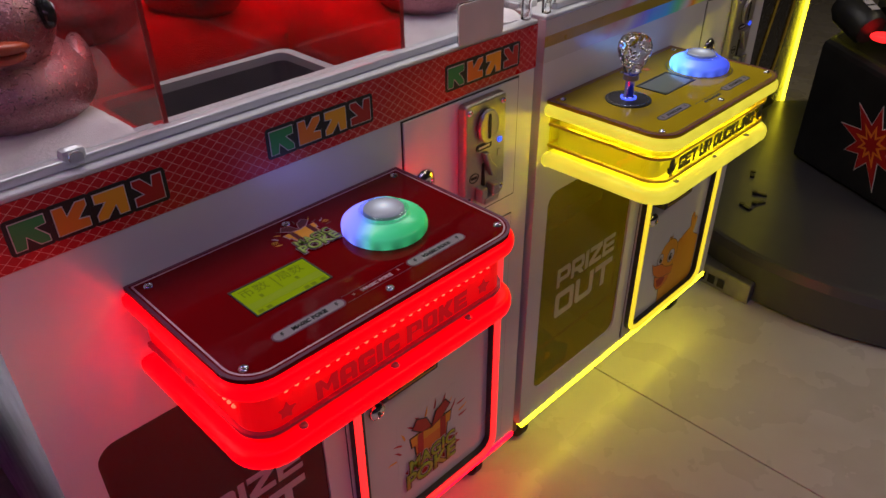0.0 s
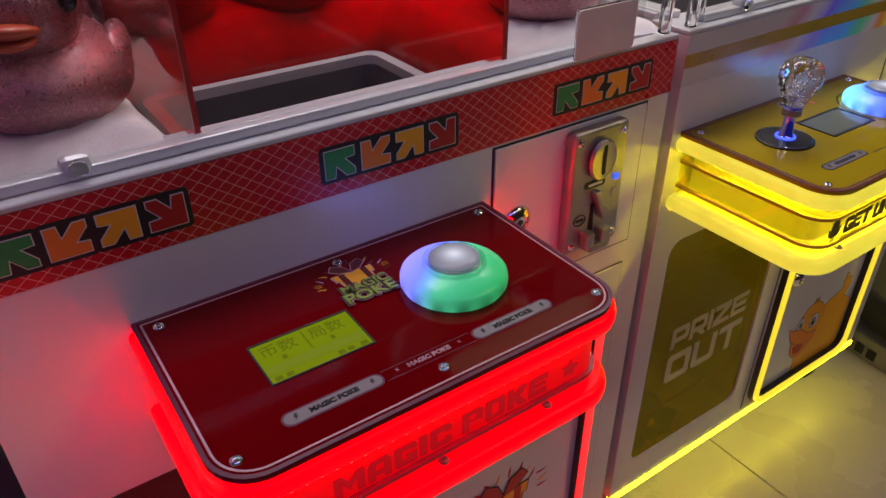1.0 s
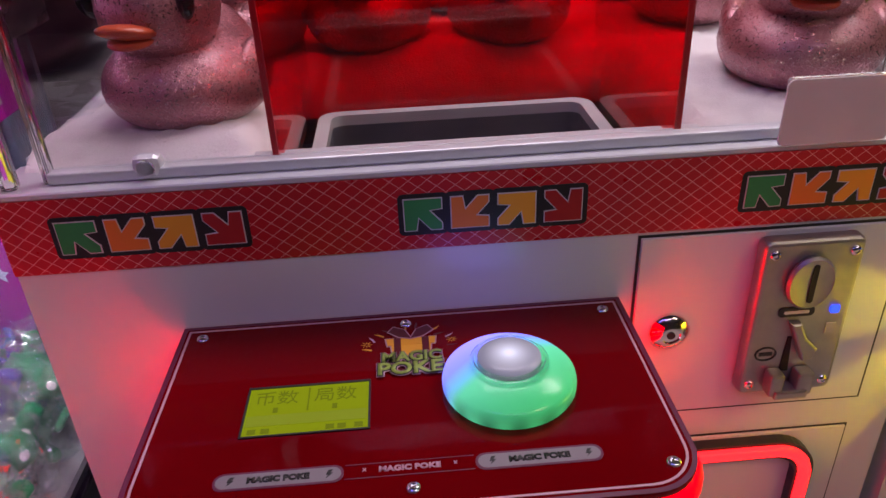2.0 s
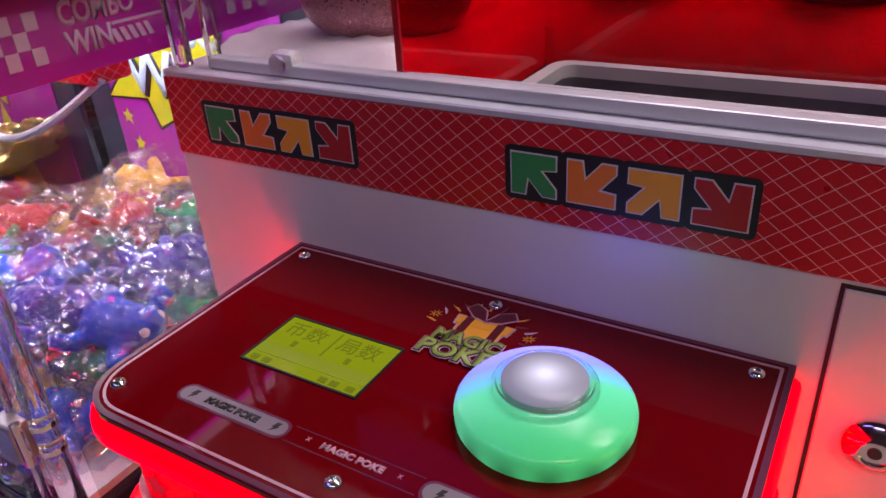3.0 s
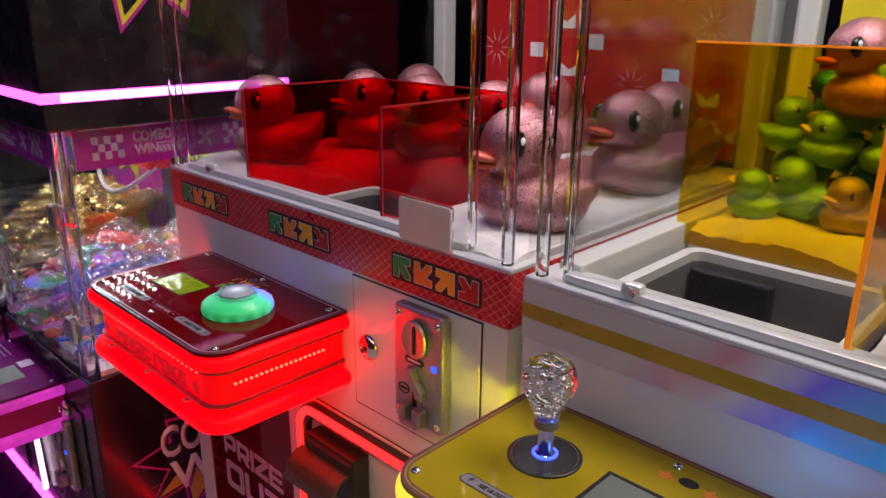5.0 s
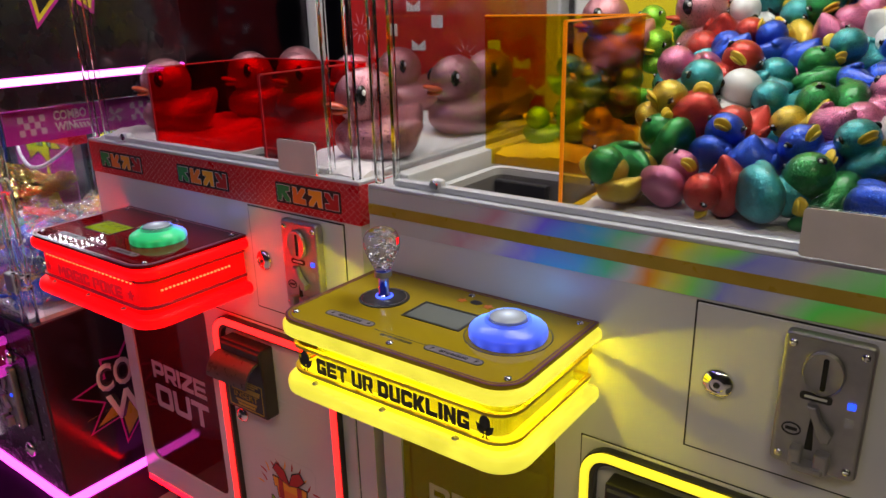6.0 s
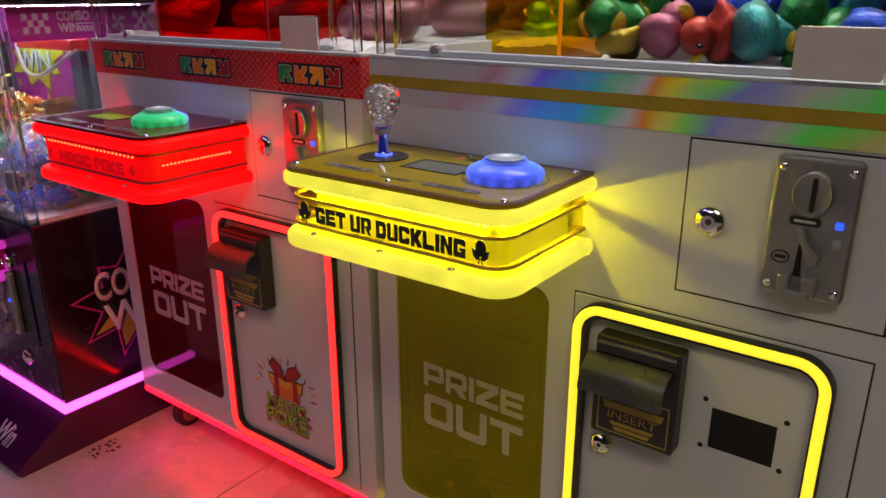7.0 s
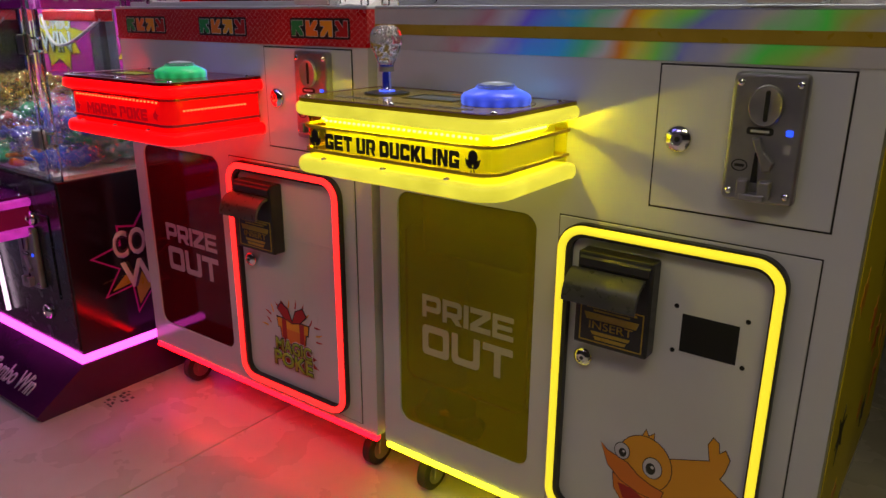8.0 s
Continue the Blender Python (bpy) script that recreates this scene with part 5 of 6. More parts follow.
back = tagged(link("back_print", box(0.190, 0.690, 1.128, 1.134, 0.83, 1.46), INK_RED), "red printed back wall with white gift shapes", "printed panel")
rnd = random.Random(5)
for i in range(30):
    cx, cz = rnd.uniform(0.21, 0.67), rnd.uniform(0.86, 1.40)
    k = i % 4
    if k == 0:
        for a in range(10):
            an = 2 * math.pi * a / 10
            c, s = math.cos(an), math.sin(an)
            part("ray", prism([(cx + 0.012 * c - 0.001 * s, cz + 0.012 * s + 0.001 * c), (cx + 0.012 * c + 0.001 * s, cz + 0.012 * s - 0.001 * c), (cx + 0.035 * c, cz + 0.035 * s)], 1.1275, 1.128), INK_PINK, back)
    elif k == 1:
        part("envelope", prism([(cx - 0.018, cz - 0.014), (cx + 0.018, cz - 0.014), (cx + 0.018, cz + 0.008), (cx, cz - 0.004), (cx - 0.018, cz + 0.008)], 1.1275, 1.128), INK_WHITE, back)
    elif k == 2:
        part("gift_shape", prism([(cx - 0.014, cz - 0.012), (cx + 0.014, cz - 0.012), (cx + 0.014, cz + 0.012), (cx - 0.014, cz + 0.012)], 1.1275, 1.128), INK_CYAN if i % 8 == 2 else INK_WHITE, back)
    else:
        part("star_shape", prism(star(cx, cz, 0.008, 0.004, 5, i), 1.1275, 1.128), INK_PINK, back)

# ---- toy ducks ----


def duck_meshes(wide, eye_size, tag):
    """Meshes of a duck one unit long, facing -y: body, beak, eye; wide: half the width of its body."""
    bm = bmesh.new()
    ball((0, 0.03, 0.29), (wide, 0.54, 0.31), 16, bm)
    for v in bm.verts:
        if v.co.z < 0.08:
            v.co.z = 0.08 - (0.08 - v.co.z) * 0.35
        if v.co.y > 0.15:
            k = (v.co.y - 0.15) / 0.37
            v.co.z += 0.20 * k * k
            v.co.x *= 1 - 0.45 * k * k
    low = min(v.co.z for v in bm.verts)
    for v in bm.verts:
        v.co.z -= low
    ball((0, -0.14, 0.70), (0.335, 0.34, 0.32), 16, bm)
    ball((0, -0.11, 0.50), (0.27, 0.27, 0.13), 10, bm)
    for sx in (-1, 1):
        ball((sx * (wide - 0.085), 0.12, 0.34), (0.085, 0.25, 0.13), 8, bm, Matrix.Rotation(radians(12), 4, "X"))
    bk = bmesh.new()
    ball((0, -0.47, 0.620), (0.16, 0.15, 0.045), 8, bk, Matrix.Rotation(radians(-14), 4, "X"))
    ball((0, -0.45, 0.568), (0.13, 0.11, 0.035), 8, bk, Matrix.Rotation(radians(8), 4, "X"))
    ey = bmesh.new()
    ball((0, 0, 0), (0.05 * eye_size / 0.105, eye_size, eye_size), 10, ey)
    gl = bmesh.new()
    ball((0, 0, 0), (0.02, eye_size * 0.32, eye_size * 0.32), 6, gl)
    out = []
    for n, b3 in (("duck_body", bm), ("beak", bk), ("eye", ey), ("eye_glint", gl)):
        me = bpy.data.meshes.new(n + tag)
        b3.to_mesh(me)
        b3.free()
        me.polygons.foreach_set("use_smooth", [True] * len(me.polygons))
        out.append(me)
    return out


DUCK, CHICK = duck_meshes(0.49, 0.105, "_large"), duck_meshes(0.43, 0.072, "_small")


def duck(m, skin, beak, label, group):
    """A toy duck, with its body as the thing and beak and eyes as parts; m: its pose and size."""
    def use(me, material):
        key = me.name.split(".")[0] + "_" + material.name
        got = bpy.data.meshes.get(key)
        if not got:
            got = me.copy()
            got.name = key
            got.materials.clear()
            got.materials.append(material)
        return got
    form = CHICK if m.to_scale().x < 0.095 else DUCK
    ob = new("toy_duck", use(form[0], skin))
    tagged(ob, label, "toy duck", group)
    ob.matrix_world = m
    b2 = new("beak", use(form[1], beak))
    b2.parent = ob
    for sx in (-1, 1):
        e = new("eye", use(form[2], EYE))
        e.parent = ob
        e.matrix_local = Matrix.Translation((sx * 0.270, -0.300, 0.755)) @ Matrix.Rotation(radians(sx * 38), 4, "Z")
        g = new("eye_glint", use(form[3], EYE_W))
        g.parent = e
        g.location = (sx * 0.04, -0.03, 0.03)
    return ob


def big(x, y, z, yaw, size=0.128):
    duck(Matrix.Translation((x, y, z)) @ Matrix.Rotation(radians(yaw), 4, "Z") @ Matrix.Scale(size, 4), PINK_G, BEAK_O, "large rose glitter duck sitting on white fleece", "large rose ducks in the red machine")


for x, y, yaw in ((0.166, 0.684, -18), (0.646, 0.684, -24), (0.176, 0.866, -15), (0.300, 0.880, -12), (0.640, 0.915, -24), (0.610, 1.062, -14), (0.442, 0.880, -12), (0.150, 1.02, -20), (0.40, 1.055, -10)):
    big(x, y, 0.818, yaw)

# inside of the yellow machine: white tray, sunken chute, amber guard, yellow back, heap of ducks
AX0, AX1, AY1 = 0.775, 0.990, 0.800
tray = tagged(link("tray", box(0.742, 0.7665, 0.60, 1.135, 0.79, 0.822, 0.002), WHITE), "white tray edge in the yellow machine", "tray")
tagged(link("fleece_bed", fleece(0.770, 1.382, 0.605, 1.135, 0.820, (AX0 - 0.02, AX1 + 0.008, 0.56, AY1 + 0.004), 4, droop=0.008), FLEECE, smooth=True), "white fleece lining the yellow machine", "fabric lining")
chute("prize_chute", 0.778, AX1 - 0.004, 0.585, AY1 - 0.003, 0.800, "pale sunken prize chute in the yellow machine", WHITE, CHUTE_SHADED)
guard("amber transparent acrylic guard round the chute", [(AX1, AX1 + 0.004, 0.592, AY1 + 0.003, 0.800, 1.012), (0.756, AX1 - 0.001, AY1, AY1 + 0.004, 0.800, 1.012)], AMBER, AMBER_EDGE)
yb = tagged(link("back_print", box(0.79, 1.365, 1.128, 1.134, 0.83, 1.46), INK_YELLOW), "yellow printed back wall with white banner", "printed panel")
part("banner", prism([(1.07, 1.005), (1.36, 1.005), (1.36, 1.045), (1.07, 1.045)], 1.1272, 1.128), INK_WHITE, yb)
for i in range(9):
    part("banner_mark", prism([(1.13 + i * 0.022, 1.015), (1.147 + i * 0.022, 1.015), (1.147 + i * 0.022, 1.035), (1.13 + i * 0.022, 1.035)], 1.1266, 1.1272), INK_AMBER, yb)

rnd = random.Random(21)


def heap(y):
    """Height of the middles of the topmost ducks."""
    return 0.854 + 0.19 * max(0.0, (y - 0.63) / 0.47)


COLOURS = ["blue", "green", "teal", "gold", "red", "rose", "white", "lime"]


def tumbled(x, y, z, size, lean):
    turn = Euler((rnd.gauss(0, lean), rnd.gauss(0, lean), rnd.uniform(0, 6.28))).to_matrix().to_4x4()
    return Matrix.Translation((x, y, z)) @ turn @ Matrix.Scale(size, 4) @ Matrix.Translation((0, 0, -0.42))


for layer in range(2):
    for j in range(9 if layer == 0 else 8):
        for i in range(7):
            x = 1.046 + 0.051 * i + (0.026 if (j + layer) % 2 else 0.0) + rnd.uniform(-0.008, 0.008)
            y = 0.630 + 0.051 * j + (0.026 if layer else 0.0) + rnd.uniform(-0.008, 0.008)
            z = heap(y) - 0.040 * layer + rnd.uniform(-0.008, 0.010)
            if x > 1.355 or (layer and z < 0.855):
                continue
            k = (1, 4, 0, 6, 2, 5, 3, 1, 2, 0, 4, 5, 0, 1, 3, 2, 6, 0, 5, 4, 1, 2, 0)[(i * 5 + j * 7 + layer * 3) % 23]
            duck(tumbled(x, y, z, rnd.uniform(0.058, 0.073), 0.8), GLITTERS[k], BEAK_Y, "small " + COLOURS[k] + " glitter duck lying in the heap", "small glitter ducks heaped in the yellow machine")
for x, y, z, k, size in ((0.80, 0.885, 0.822, 7, 0.055), (0.845, 0.93, 0.822, 7, 0.068), (0.90, 0.895, 0.822, 3, 0.060), (0.955, 0.90, 0.822, 3, 0.062), (0.815, 0.985, 0.822, 7, 0.062),
                        (0.88, 0.985, 0.822, 1, 0.070), (0.955, 0.98, 0.822, 0, 0.066), (0.85, 0.95, 0.880, 7, 0.060), (0.915, 0.945, 0.875, 7, 0.062), (0.97, 0.94, 0.875, 2, 0.058), (0.80, 1.05, 0.83, 1, 0.06), (0.87, 1.06, 0.86, 1, 0.06),
                        (1.03, 0.655, 0.824, 3, 0.058), (1.052, 0.612, 0.824, 3, 0.050), (0.94, 1.06, 0.86, 1, 0.06), (0.80, 0.985, 0.885, 7, 0.062), (0.87, 1.0, 0.915, 7, 0.066), (0.94, 1.0, 0.925, 7, 0.064), (0.83, 1.06, 0.92, 1, 0.062),
                        (0.90, 1.06, 0.955, 7, 0.064), (0.97, 1.05, 0.955, 1, 0.064), (0.895, 0.965, 0.94, 7, 0.056)):
    turn = Euler((rnd.gauss(0, 0.3), rnd.gauss(0, 0.3), rnd.uniform(0, 6.28))).to_matrix().to_4x4()
    duck(Matrix.Translation((x, y, z)) @ turn @ Matrix.Scale(size, 4), GLITTERS[k], BEAK_Y, "small " + COLOURS[k] + " glitter duck behind the amber guard", "small glitter ducks heaped in the yellow machine")
for x, y, z, yaw, skin in ((0.888, 0.975, 0.935, -52, PINK_G), (1.03, 0.985, 0.945, -70, PINK_G), (1.20, 1.06, 1.035, 60, PINK_G), (1.345, 1.03, 1.01, 30, PINK_G), (1.335, 0.84, 0.90, 120, PEACH), (1.11, 1.07, 1.02, 150, PEACH)):
    duck(Matrix.Translation((x, y, z)) @ Matrix.Rotation(radians(yaw), 4, "Z") @ Matrix.Rotation(radians(8), 4, "X") @ Matrix.Scale(0.105, 4), skin, BEAK_O,
         "large rose glitter duck on top of the heap" if skin is PINK_G else "large smooth peach duck in the heap", "large ducks in the yellow machine")
# prizes behind the yellow flap
for x, y, k, yaw in ((0.806, 0.612, 1, 60), (0.862, 0.608, 1, 235)):
    duck(Matrix.Translation((x, y, 0.132)) @ Matrix.Rotation(radians(yaw), 4, "Z") @ Matrix.Scale(0.078, 4), GLITTERS[k], BEAK_Y, "small green glitter duck lying in the prize bin", "won ducks in the prize bin")

# ---- purple machines beside them ----


def case_poster(m, D, H):
    """Magenta poster with a lime burst and words, on the back of the case."""
    poster = part("poster", box(-0.352, -0.050, D - 0.0125, D - 0.0105, H + 0.02, 0.81), MAG_POSTER, m, "magenta poster with lime starburst")
    yb2 = D - 0.0128
    part("poster_burst", prism(star(-0.225, 0.735, 0.155, 0.10, 9, 6, 1.0, 0.58), yb2 - 0.0004, yb2), INK_BLACK, poster)
    part("poster_burst", prism(star(-0.225, 0.735, 0.146, 0.093, 9, 6, 1.0, 0.58), yb2 - 0.0008, yb2 - 0.0004), INK_LIME_B, poster)
    letters("COMBO", 0.17, 0.042, (-0.31, yb2 - 0.0008, 0.757), INK_CYAN, poster, bold=0.03)
    letters("WIN", 0.165, 0.055, (-0.31, yb2 - 0.0012, 0.695), INK_BLACK, poster, bold=0.06)
    letters("WIN", 0.165, 0.055, (-0.312, yb2 - 0.0018, 0.698), INK_CYAN, poster, bold=0.02)
    for px, pz, s2 in ((-0.19, 0.655, 0.07), (-0.30, 0.60, 0.06)):
        part("poster_spike", prism([(px - 0.5 * s2, pz - 1.9 * s2), (px + 0.75 * s2, pz - 1.9 * s2), (px + 0.05 * s2, pz)], yb2 - 0.0004, yb2), INK_LIME_B, poster)
    for px, pz in ((-0.33, 0.665), (-0.10, 0.63), (-0.32, 0.63)):
        part("poster_star", prism(star(px, pz, 0.011, 0.005, 5, 3), yb2 - 0.0004, yb2), INK_LIME_B if px < -0.2 else INK_CYAN, poster)


def case_back(m, y):
    """Yellow cog prints and a few pale flecks on the blue back of the case."""
    for i, (px, pz, rr) in enumerate(((-0.30, 0.735, 0.050), (-0.12, 0.690, 0.036))):
        cog = part("cog_print", ring(star(px, pz, rr, rr * 0.84, 10, i), disc(px, pz, rr * 0.36, rr * 0.36, 20), y - 0.0006, y), INK_YELLOW, m)
        part("cog_hub", prism(disc(px, pz, rr * 0.28, rr * 0.28, 16), y - 0.0008, y), INK_LILAC, cog)
    rnd3 = random.Random(9)
    for i in range(14):
        px, pz = rnd3.uniform(-0.37, -0.04), rnd3.uniform(0.56, 0.80)
        part("fleck_print", prism(star(px, pz, 0.006, 0.0025, 4, i), y - 0.0005, y), INK_CYAN, m)


def tray_machine(x1, y0, label, blue=False):
    """A lower dark machine with a pink-lit control box and a deep glass case; x1: its right side; blue: its back."""
    m = thing("prize_machine", (x1, y0, 0), label, "claw machine", "purple claw machines in a row")
    W, D, H = 0.405, 0.385, 0.480
    part("body", box(-W, 0, 0, D, 0.105, H, 0.002), DARK_SIDE, m, "black cabinet with purple print")
    part("front_panel", box(-W + 0.004, -0.004, -0.003, 0, 0.115, H - 0.004), DARK_FRONT, m, "dark grey lacquered front")
    plinth = bmesh.new()
    prism([(y, z) for y, z in [(D, 0.090), (D, 0.0), (-0.110, 0.0), (-0.118, 0.008), (-0.118, 0.014), (-0.006, 0.090)]], -W, 0.012, "x", bm=plinth)
    part("plinth", plinth, PLINTH, m, "purple-black sloping plinth")
    w2 = letters("Combo Win", 0.20, 0.045, (0, 0, 0), INK_WHITE, m, name="plinth_lettering", bold=0.02, depth=0.0008)
    w2.matrix_local = pose(-0.268, -0.0985, 0.0285, -55.5)
    part("base_light", box(-W, 0.010, -0.010, D, 0.0905, 0.1030, 0.002), NEON["pink"], m, "glowing pink light line round the base")
    for k, (grow, ink) in enumerate(((1.0, INK_MAGENTA), (0.93, DARK_SIDE), (0.84, GOLD_LINE))):
        pts = star(0.178, 0.287, 0.132 * grow, 0.080 * grow, 9, 2, 0.95, 1.0)
        if ink is GOLD_LINE:
            pts = [(py, min(pz, 0.262 + 0.12 * (py - 0.178))) for py, pz in pts]
        part("side_burst", prism(pts, 0.0002, 0.0007 + 0.0003 * k, "x"), ink, m, "starburst print" if k == 0 else "")
    for up, ink, g in ((0.0013, INK_BLACK, 0.075), (0.0019, INK_WHITE, 0.02)):
        letters("COMBO", 0.19, 0.062, (up, 0.096, 0.294), ink, m, face="side", bold=g, depth=0.0005)
        letters("WIN", 0.165, 0.062, (up, 0.108, 0.222), ink, m, face="side", bold=g, depth=0.0005)
    # coin door
    part("coin_door", box(-0.190, -0.050, -0.006, -0.003, 0.222, 0.405, 0.001, 1), DARK_FRONT, m)
    ca = coin_acceptor(m, -0.135, 0.305)
    ca.location.y = -0.006
    lk = lock(m, -0.115, 0.392)
    lk.location.y = -0.008
    lk = lock(m, -0.115, 0.180)
    lk.location.y = -0.005
    # control box
    w, d, r, z = 0.25, 0.19, 0.03, 0.442
    out = rounded(0, w, -d, -0.001, (r, r, 0.002, 0.002))
    body = part("control_box", prism(rounded(0.012, w - 0.012, -d + 0.012, -0.001, (r - 0.01, r - 0.01, 0.002, 0.002)), -0.08, -0.01, "z"), SKIRT["pink"], m, "pink-lit acrylic control box")
    body.location = (-0.362, -0.003, z)
    part("deck", prism(rounded(0.004, w - 0.004, -d + 0.004, -0.001, (r - 0.004, r - 0.004, 0.002, 0.002)), -0.005, 0.0, "z"), PUR_PRINT, body, "glossy purple printed deck")
    part("upper_rim", prism(out, -0.024, -0.0055, "z", bevel=0.006), RIM["pink"], body, "glowing pink rim", True)
    part("lower_rim", prism(out, -0.088, -0.068, "z", bevel=0.006), RIM["pink"], body, "glowing pink rim", True)
    for sx, sy in ((0.018, -0.014), (w - 0.018, -0.014), (0.018, -d + 0.022), (w - 0.018, -d + 0.022)):
        s = part("screw", lathe(SCREW, 12), CHROME, body, smooth=True)
        s.location = (sx, sy, 0)
    part("button_star", prism(star(0.166, -0.132, 0.052, 0.040, 12), 0.0, 0.0003, "z"), INK_YELLOW, body)
    push_button(body, 0.166, -0.132, 0.0003, BTN_GREEN, "green lit push button")
    joystick(body, 0.087, -0.098, 0.0, CHROME)
    part("lcd_screen", prism([(0.125, -0.080), (0.186, -0.080), (0.186, -0.040), (0.125, -0.040)], 0.0, 0.0005, "z"), LCD_OFF, body, "grey liquid crystal display")
    part("sticker", prism([(0.118, -0.034), (0.145, -0.034), (0.145, -0.012), (0.118, -0.012)], 0.0, 0.0004, "z"), INK_LILAC, body)
    dots = bmesh.new()
    for i in range(9):
        for j in range(6):
            prism(disc(0.012 + 0.008 * i, -0.03 - 0.009 * j, 0.0016, 0.0016, 6), 0.0, 0.0003, "z", bm=dots)
    part("dot_print", dots, INK_LILAC, body)
    part("door_light", sweep([(-0.318, -0.01, 0.335), (-0.300, -0.012, 0.14)], 0.005), WHITE_TUBE, m, "slanting white light tube")
    # glass case
    for gx0, gx1, gy0, gy1 in ((-W + 0.03, -0.03, 0.004, 0.008), (-0.010, -0.006, 0.03, D - 0.005), (-W + 0.006, -W + 0.010, 0.03, D - 0.005)):
        g = part("glass_pane", box(gx0, gx1, gy0, gy1, H + 0.004, 0.872), GLASS, m, "clear glass pane")
        g.visible_shadow = False
    for gx in (-0.012, -W + 0.012):
        part("corner_post", lathe([(0, H), (0.0095, H), (0.0095, 0.872), (0, 0.872)], 16, (gx, 0.012, 0)), POST, m, "clear acrylic corner post", True)
        part("hinge_rod", lathe([(0, H), (0.0035, H), (0.0035, 0.872), (0, 0.872)], 12, (gx - 0.024 if gx > -0.1 else gx + 0.024, 0.004, 0)), CLEAR, m, "clear door edge", True)
        for hz in (0.565, 0.745):
            h = part("hinge", box(gx - 0.034, gx - 0.006, -0.010, 0.006, hz - 0.018, hz + 0.018, 0.003), CAST, m, "metal glass hinge")
            part("hinge_pin", lathe([(0, -0.02), (0.004, -0.02), (0.004, 0.02), (0, 0.02)], 12, (gx - 0.006, -0.004, hz)), CHROME, h)
            for k in (-0.012, 0.012):
                part("collar", lathe([(0.0098, -0.002), (0.0108, -0.002), (0.0108, 0.002), (0.0098, 0.002)], 16, (gx, 0.012, hz + k)), CHROME, h)
    part("bed", box(-W + 0.012, -0.012, 0.02, D - 0.01, H, H + 0.008), FLEECE, m, "white fleece bed")
    # banners inside the panes
    for face in ("side", "front"):
        if face == "side":
            bn = part("banner", box(-0.014, -0.0115, 0.03, D - 0.008, 0.8105, 0.868), MAG_POSTER, m, "magenta and purple banner")
            put = lambda pts, ink: part("banner_check", prism(pts, -0.0114, -0.0106, "x"), ink, bn)
            off, sg = 0.055, 1
        else:
            bn = part("banner", box(-W + 0.035, -0.035, 0.0095, 0.012, 0.8105, 0.868), MAG_POSTER, m, "magenta and purple banner")
            put = lambda pts, ink: part("banner_check", prism(pts, 0.0088, 0.0094), ink, bn)
            off, sg = -W + 0.06, 1
        for blk in (0.0, 0.215):
            for i in range(5):
                for j in range(3):
                    if (i + j) % 2 == 0:
                        a, c = off + blk + i * 0.0095, 0.823 + j * 0.0115
                        put([(a, c), (a + 0.0095, c), (a + 0.0095, c + 0.0115), (a, c + 0.0115)], INK_LILAC)
        if face == "side":
            letters("COMBO", 0.062, 0.0175, (-0.0112, 0.118, 0.8435), INK_LILAC, bn, face="side", bold=0.03)
            letters("WIN", 0.038, 0.0165, (-0.0112, 0.118, 0.8235), INK_LILAC, bn, face="side", bold=0.03)
        else:
            letters("COMBO", 0.062, 0.0175, (off + 0.063, 0.0093, 0.8435), INK_LILAC, bn, bold=0.03)
            letters("WIN", 0.038, 0.0165, (off + 0.063, 0.0093, 0.8235), INK_LILAC, bn, bold=0.03)
        for i in range(5):
            a = off + 0.104 + i * 0.0072
            put([(a, 0.8245), (a + 0.0045, 0.8245), (a + 0.0005, 0.8345), (a - 0.004, 0.8345)], INK_LILAC)
        put([(off + 0.102, 0.8375), (off + 0.15, 0.8375), (off + 0.15, 0.8395), (off + 0.102, 0.8395)], INK_LILAC)
        for i in range(4):
            an = math.pi / 2 * i + 0.4
            c, s, cx, cz = math.cos(an), math.sin(an), off + 0.182, 0.839
            put([(cx, cz), (cx + 0.019 * c, cz + 0.019 * s), (cx + 0.012 * c - 0.008 * s, cz + 0.012 * s + 0.008 * c), (cx + 0.003 * c - 0.004 * s, cz + 0.003 * s + 0.004 * c)], INK_LILAC)
    # back of the case: poster panel and dark column
    part("rear_panel", box(-W + 0.004, -0.004, D - 0.010, D - 0.002, H, 0.872), BLUE_WALL if blue else NAVY, m, "deep blue rear panel" if blue else "dark navy rear panel")
    if blue:
        case_back(m, D - 0.0104)
    else:
        case_poster(m, D, H)
    # canopy with its light line
    part("canopy", box(-W - 0.003, 0.014, -0.012, D + 0.01, 0.873, 1.45, 0.003), CANOPY, m, "black canopy")
    part("canopy_light", box(-W - 0.003, 0.0185, -0.0165, D + 0.002, 0.913, 0.927, 0.003), NEON["pink"], m, "glowing pink light line round the canopy")
    part("canopy_tube", box(0.0160, 0.0205, 0.012, D - 0.01, 0.9145, 0.9255, 0.001), WHITE_TUBE, m, "white-pink light tube")
    for k, (grow, ink) in enumerate(((1.0, INK_MAGENTA), (0.93, INK_YELLOW), (0.84, CANOPY))):
        part("canopy_burst", prism(star(0.16, 1.16, 0.16 * grow, 0.10 * grow, 9, 2), 0.0142, 0.0148 + 0.0004 * k, "x"), ink, m)
    # rows of diodes in the ceiling of the case
    if "case_diode" not in bpy.data.meshes:
        dm = bpy.data.meshes.new("case_diode")
        db = lathe([(0, 0), (0.0026, 0), (0.0026, -0.0010), (0, -0.0014)], 8)
        db.to_mesh(dm)
        db.free()
        dm.materials.append(CASE_LED)
    strips = part("diode_board", box(-0.36, -0.04, 0.05, 0.34, 0.8705, 0.8728), WHITE, m, "white diode board")
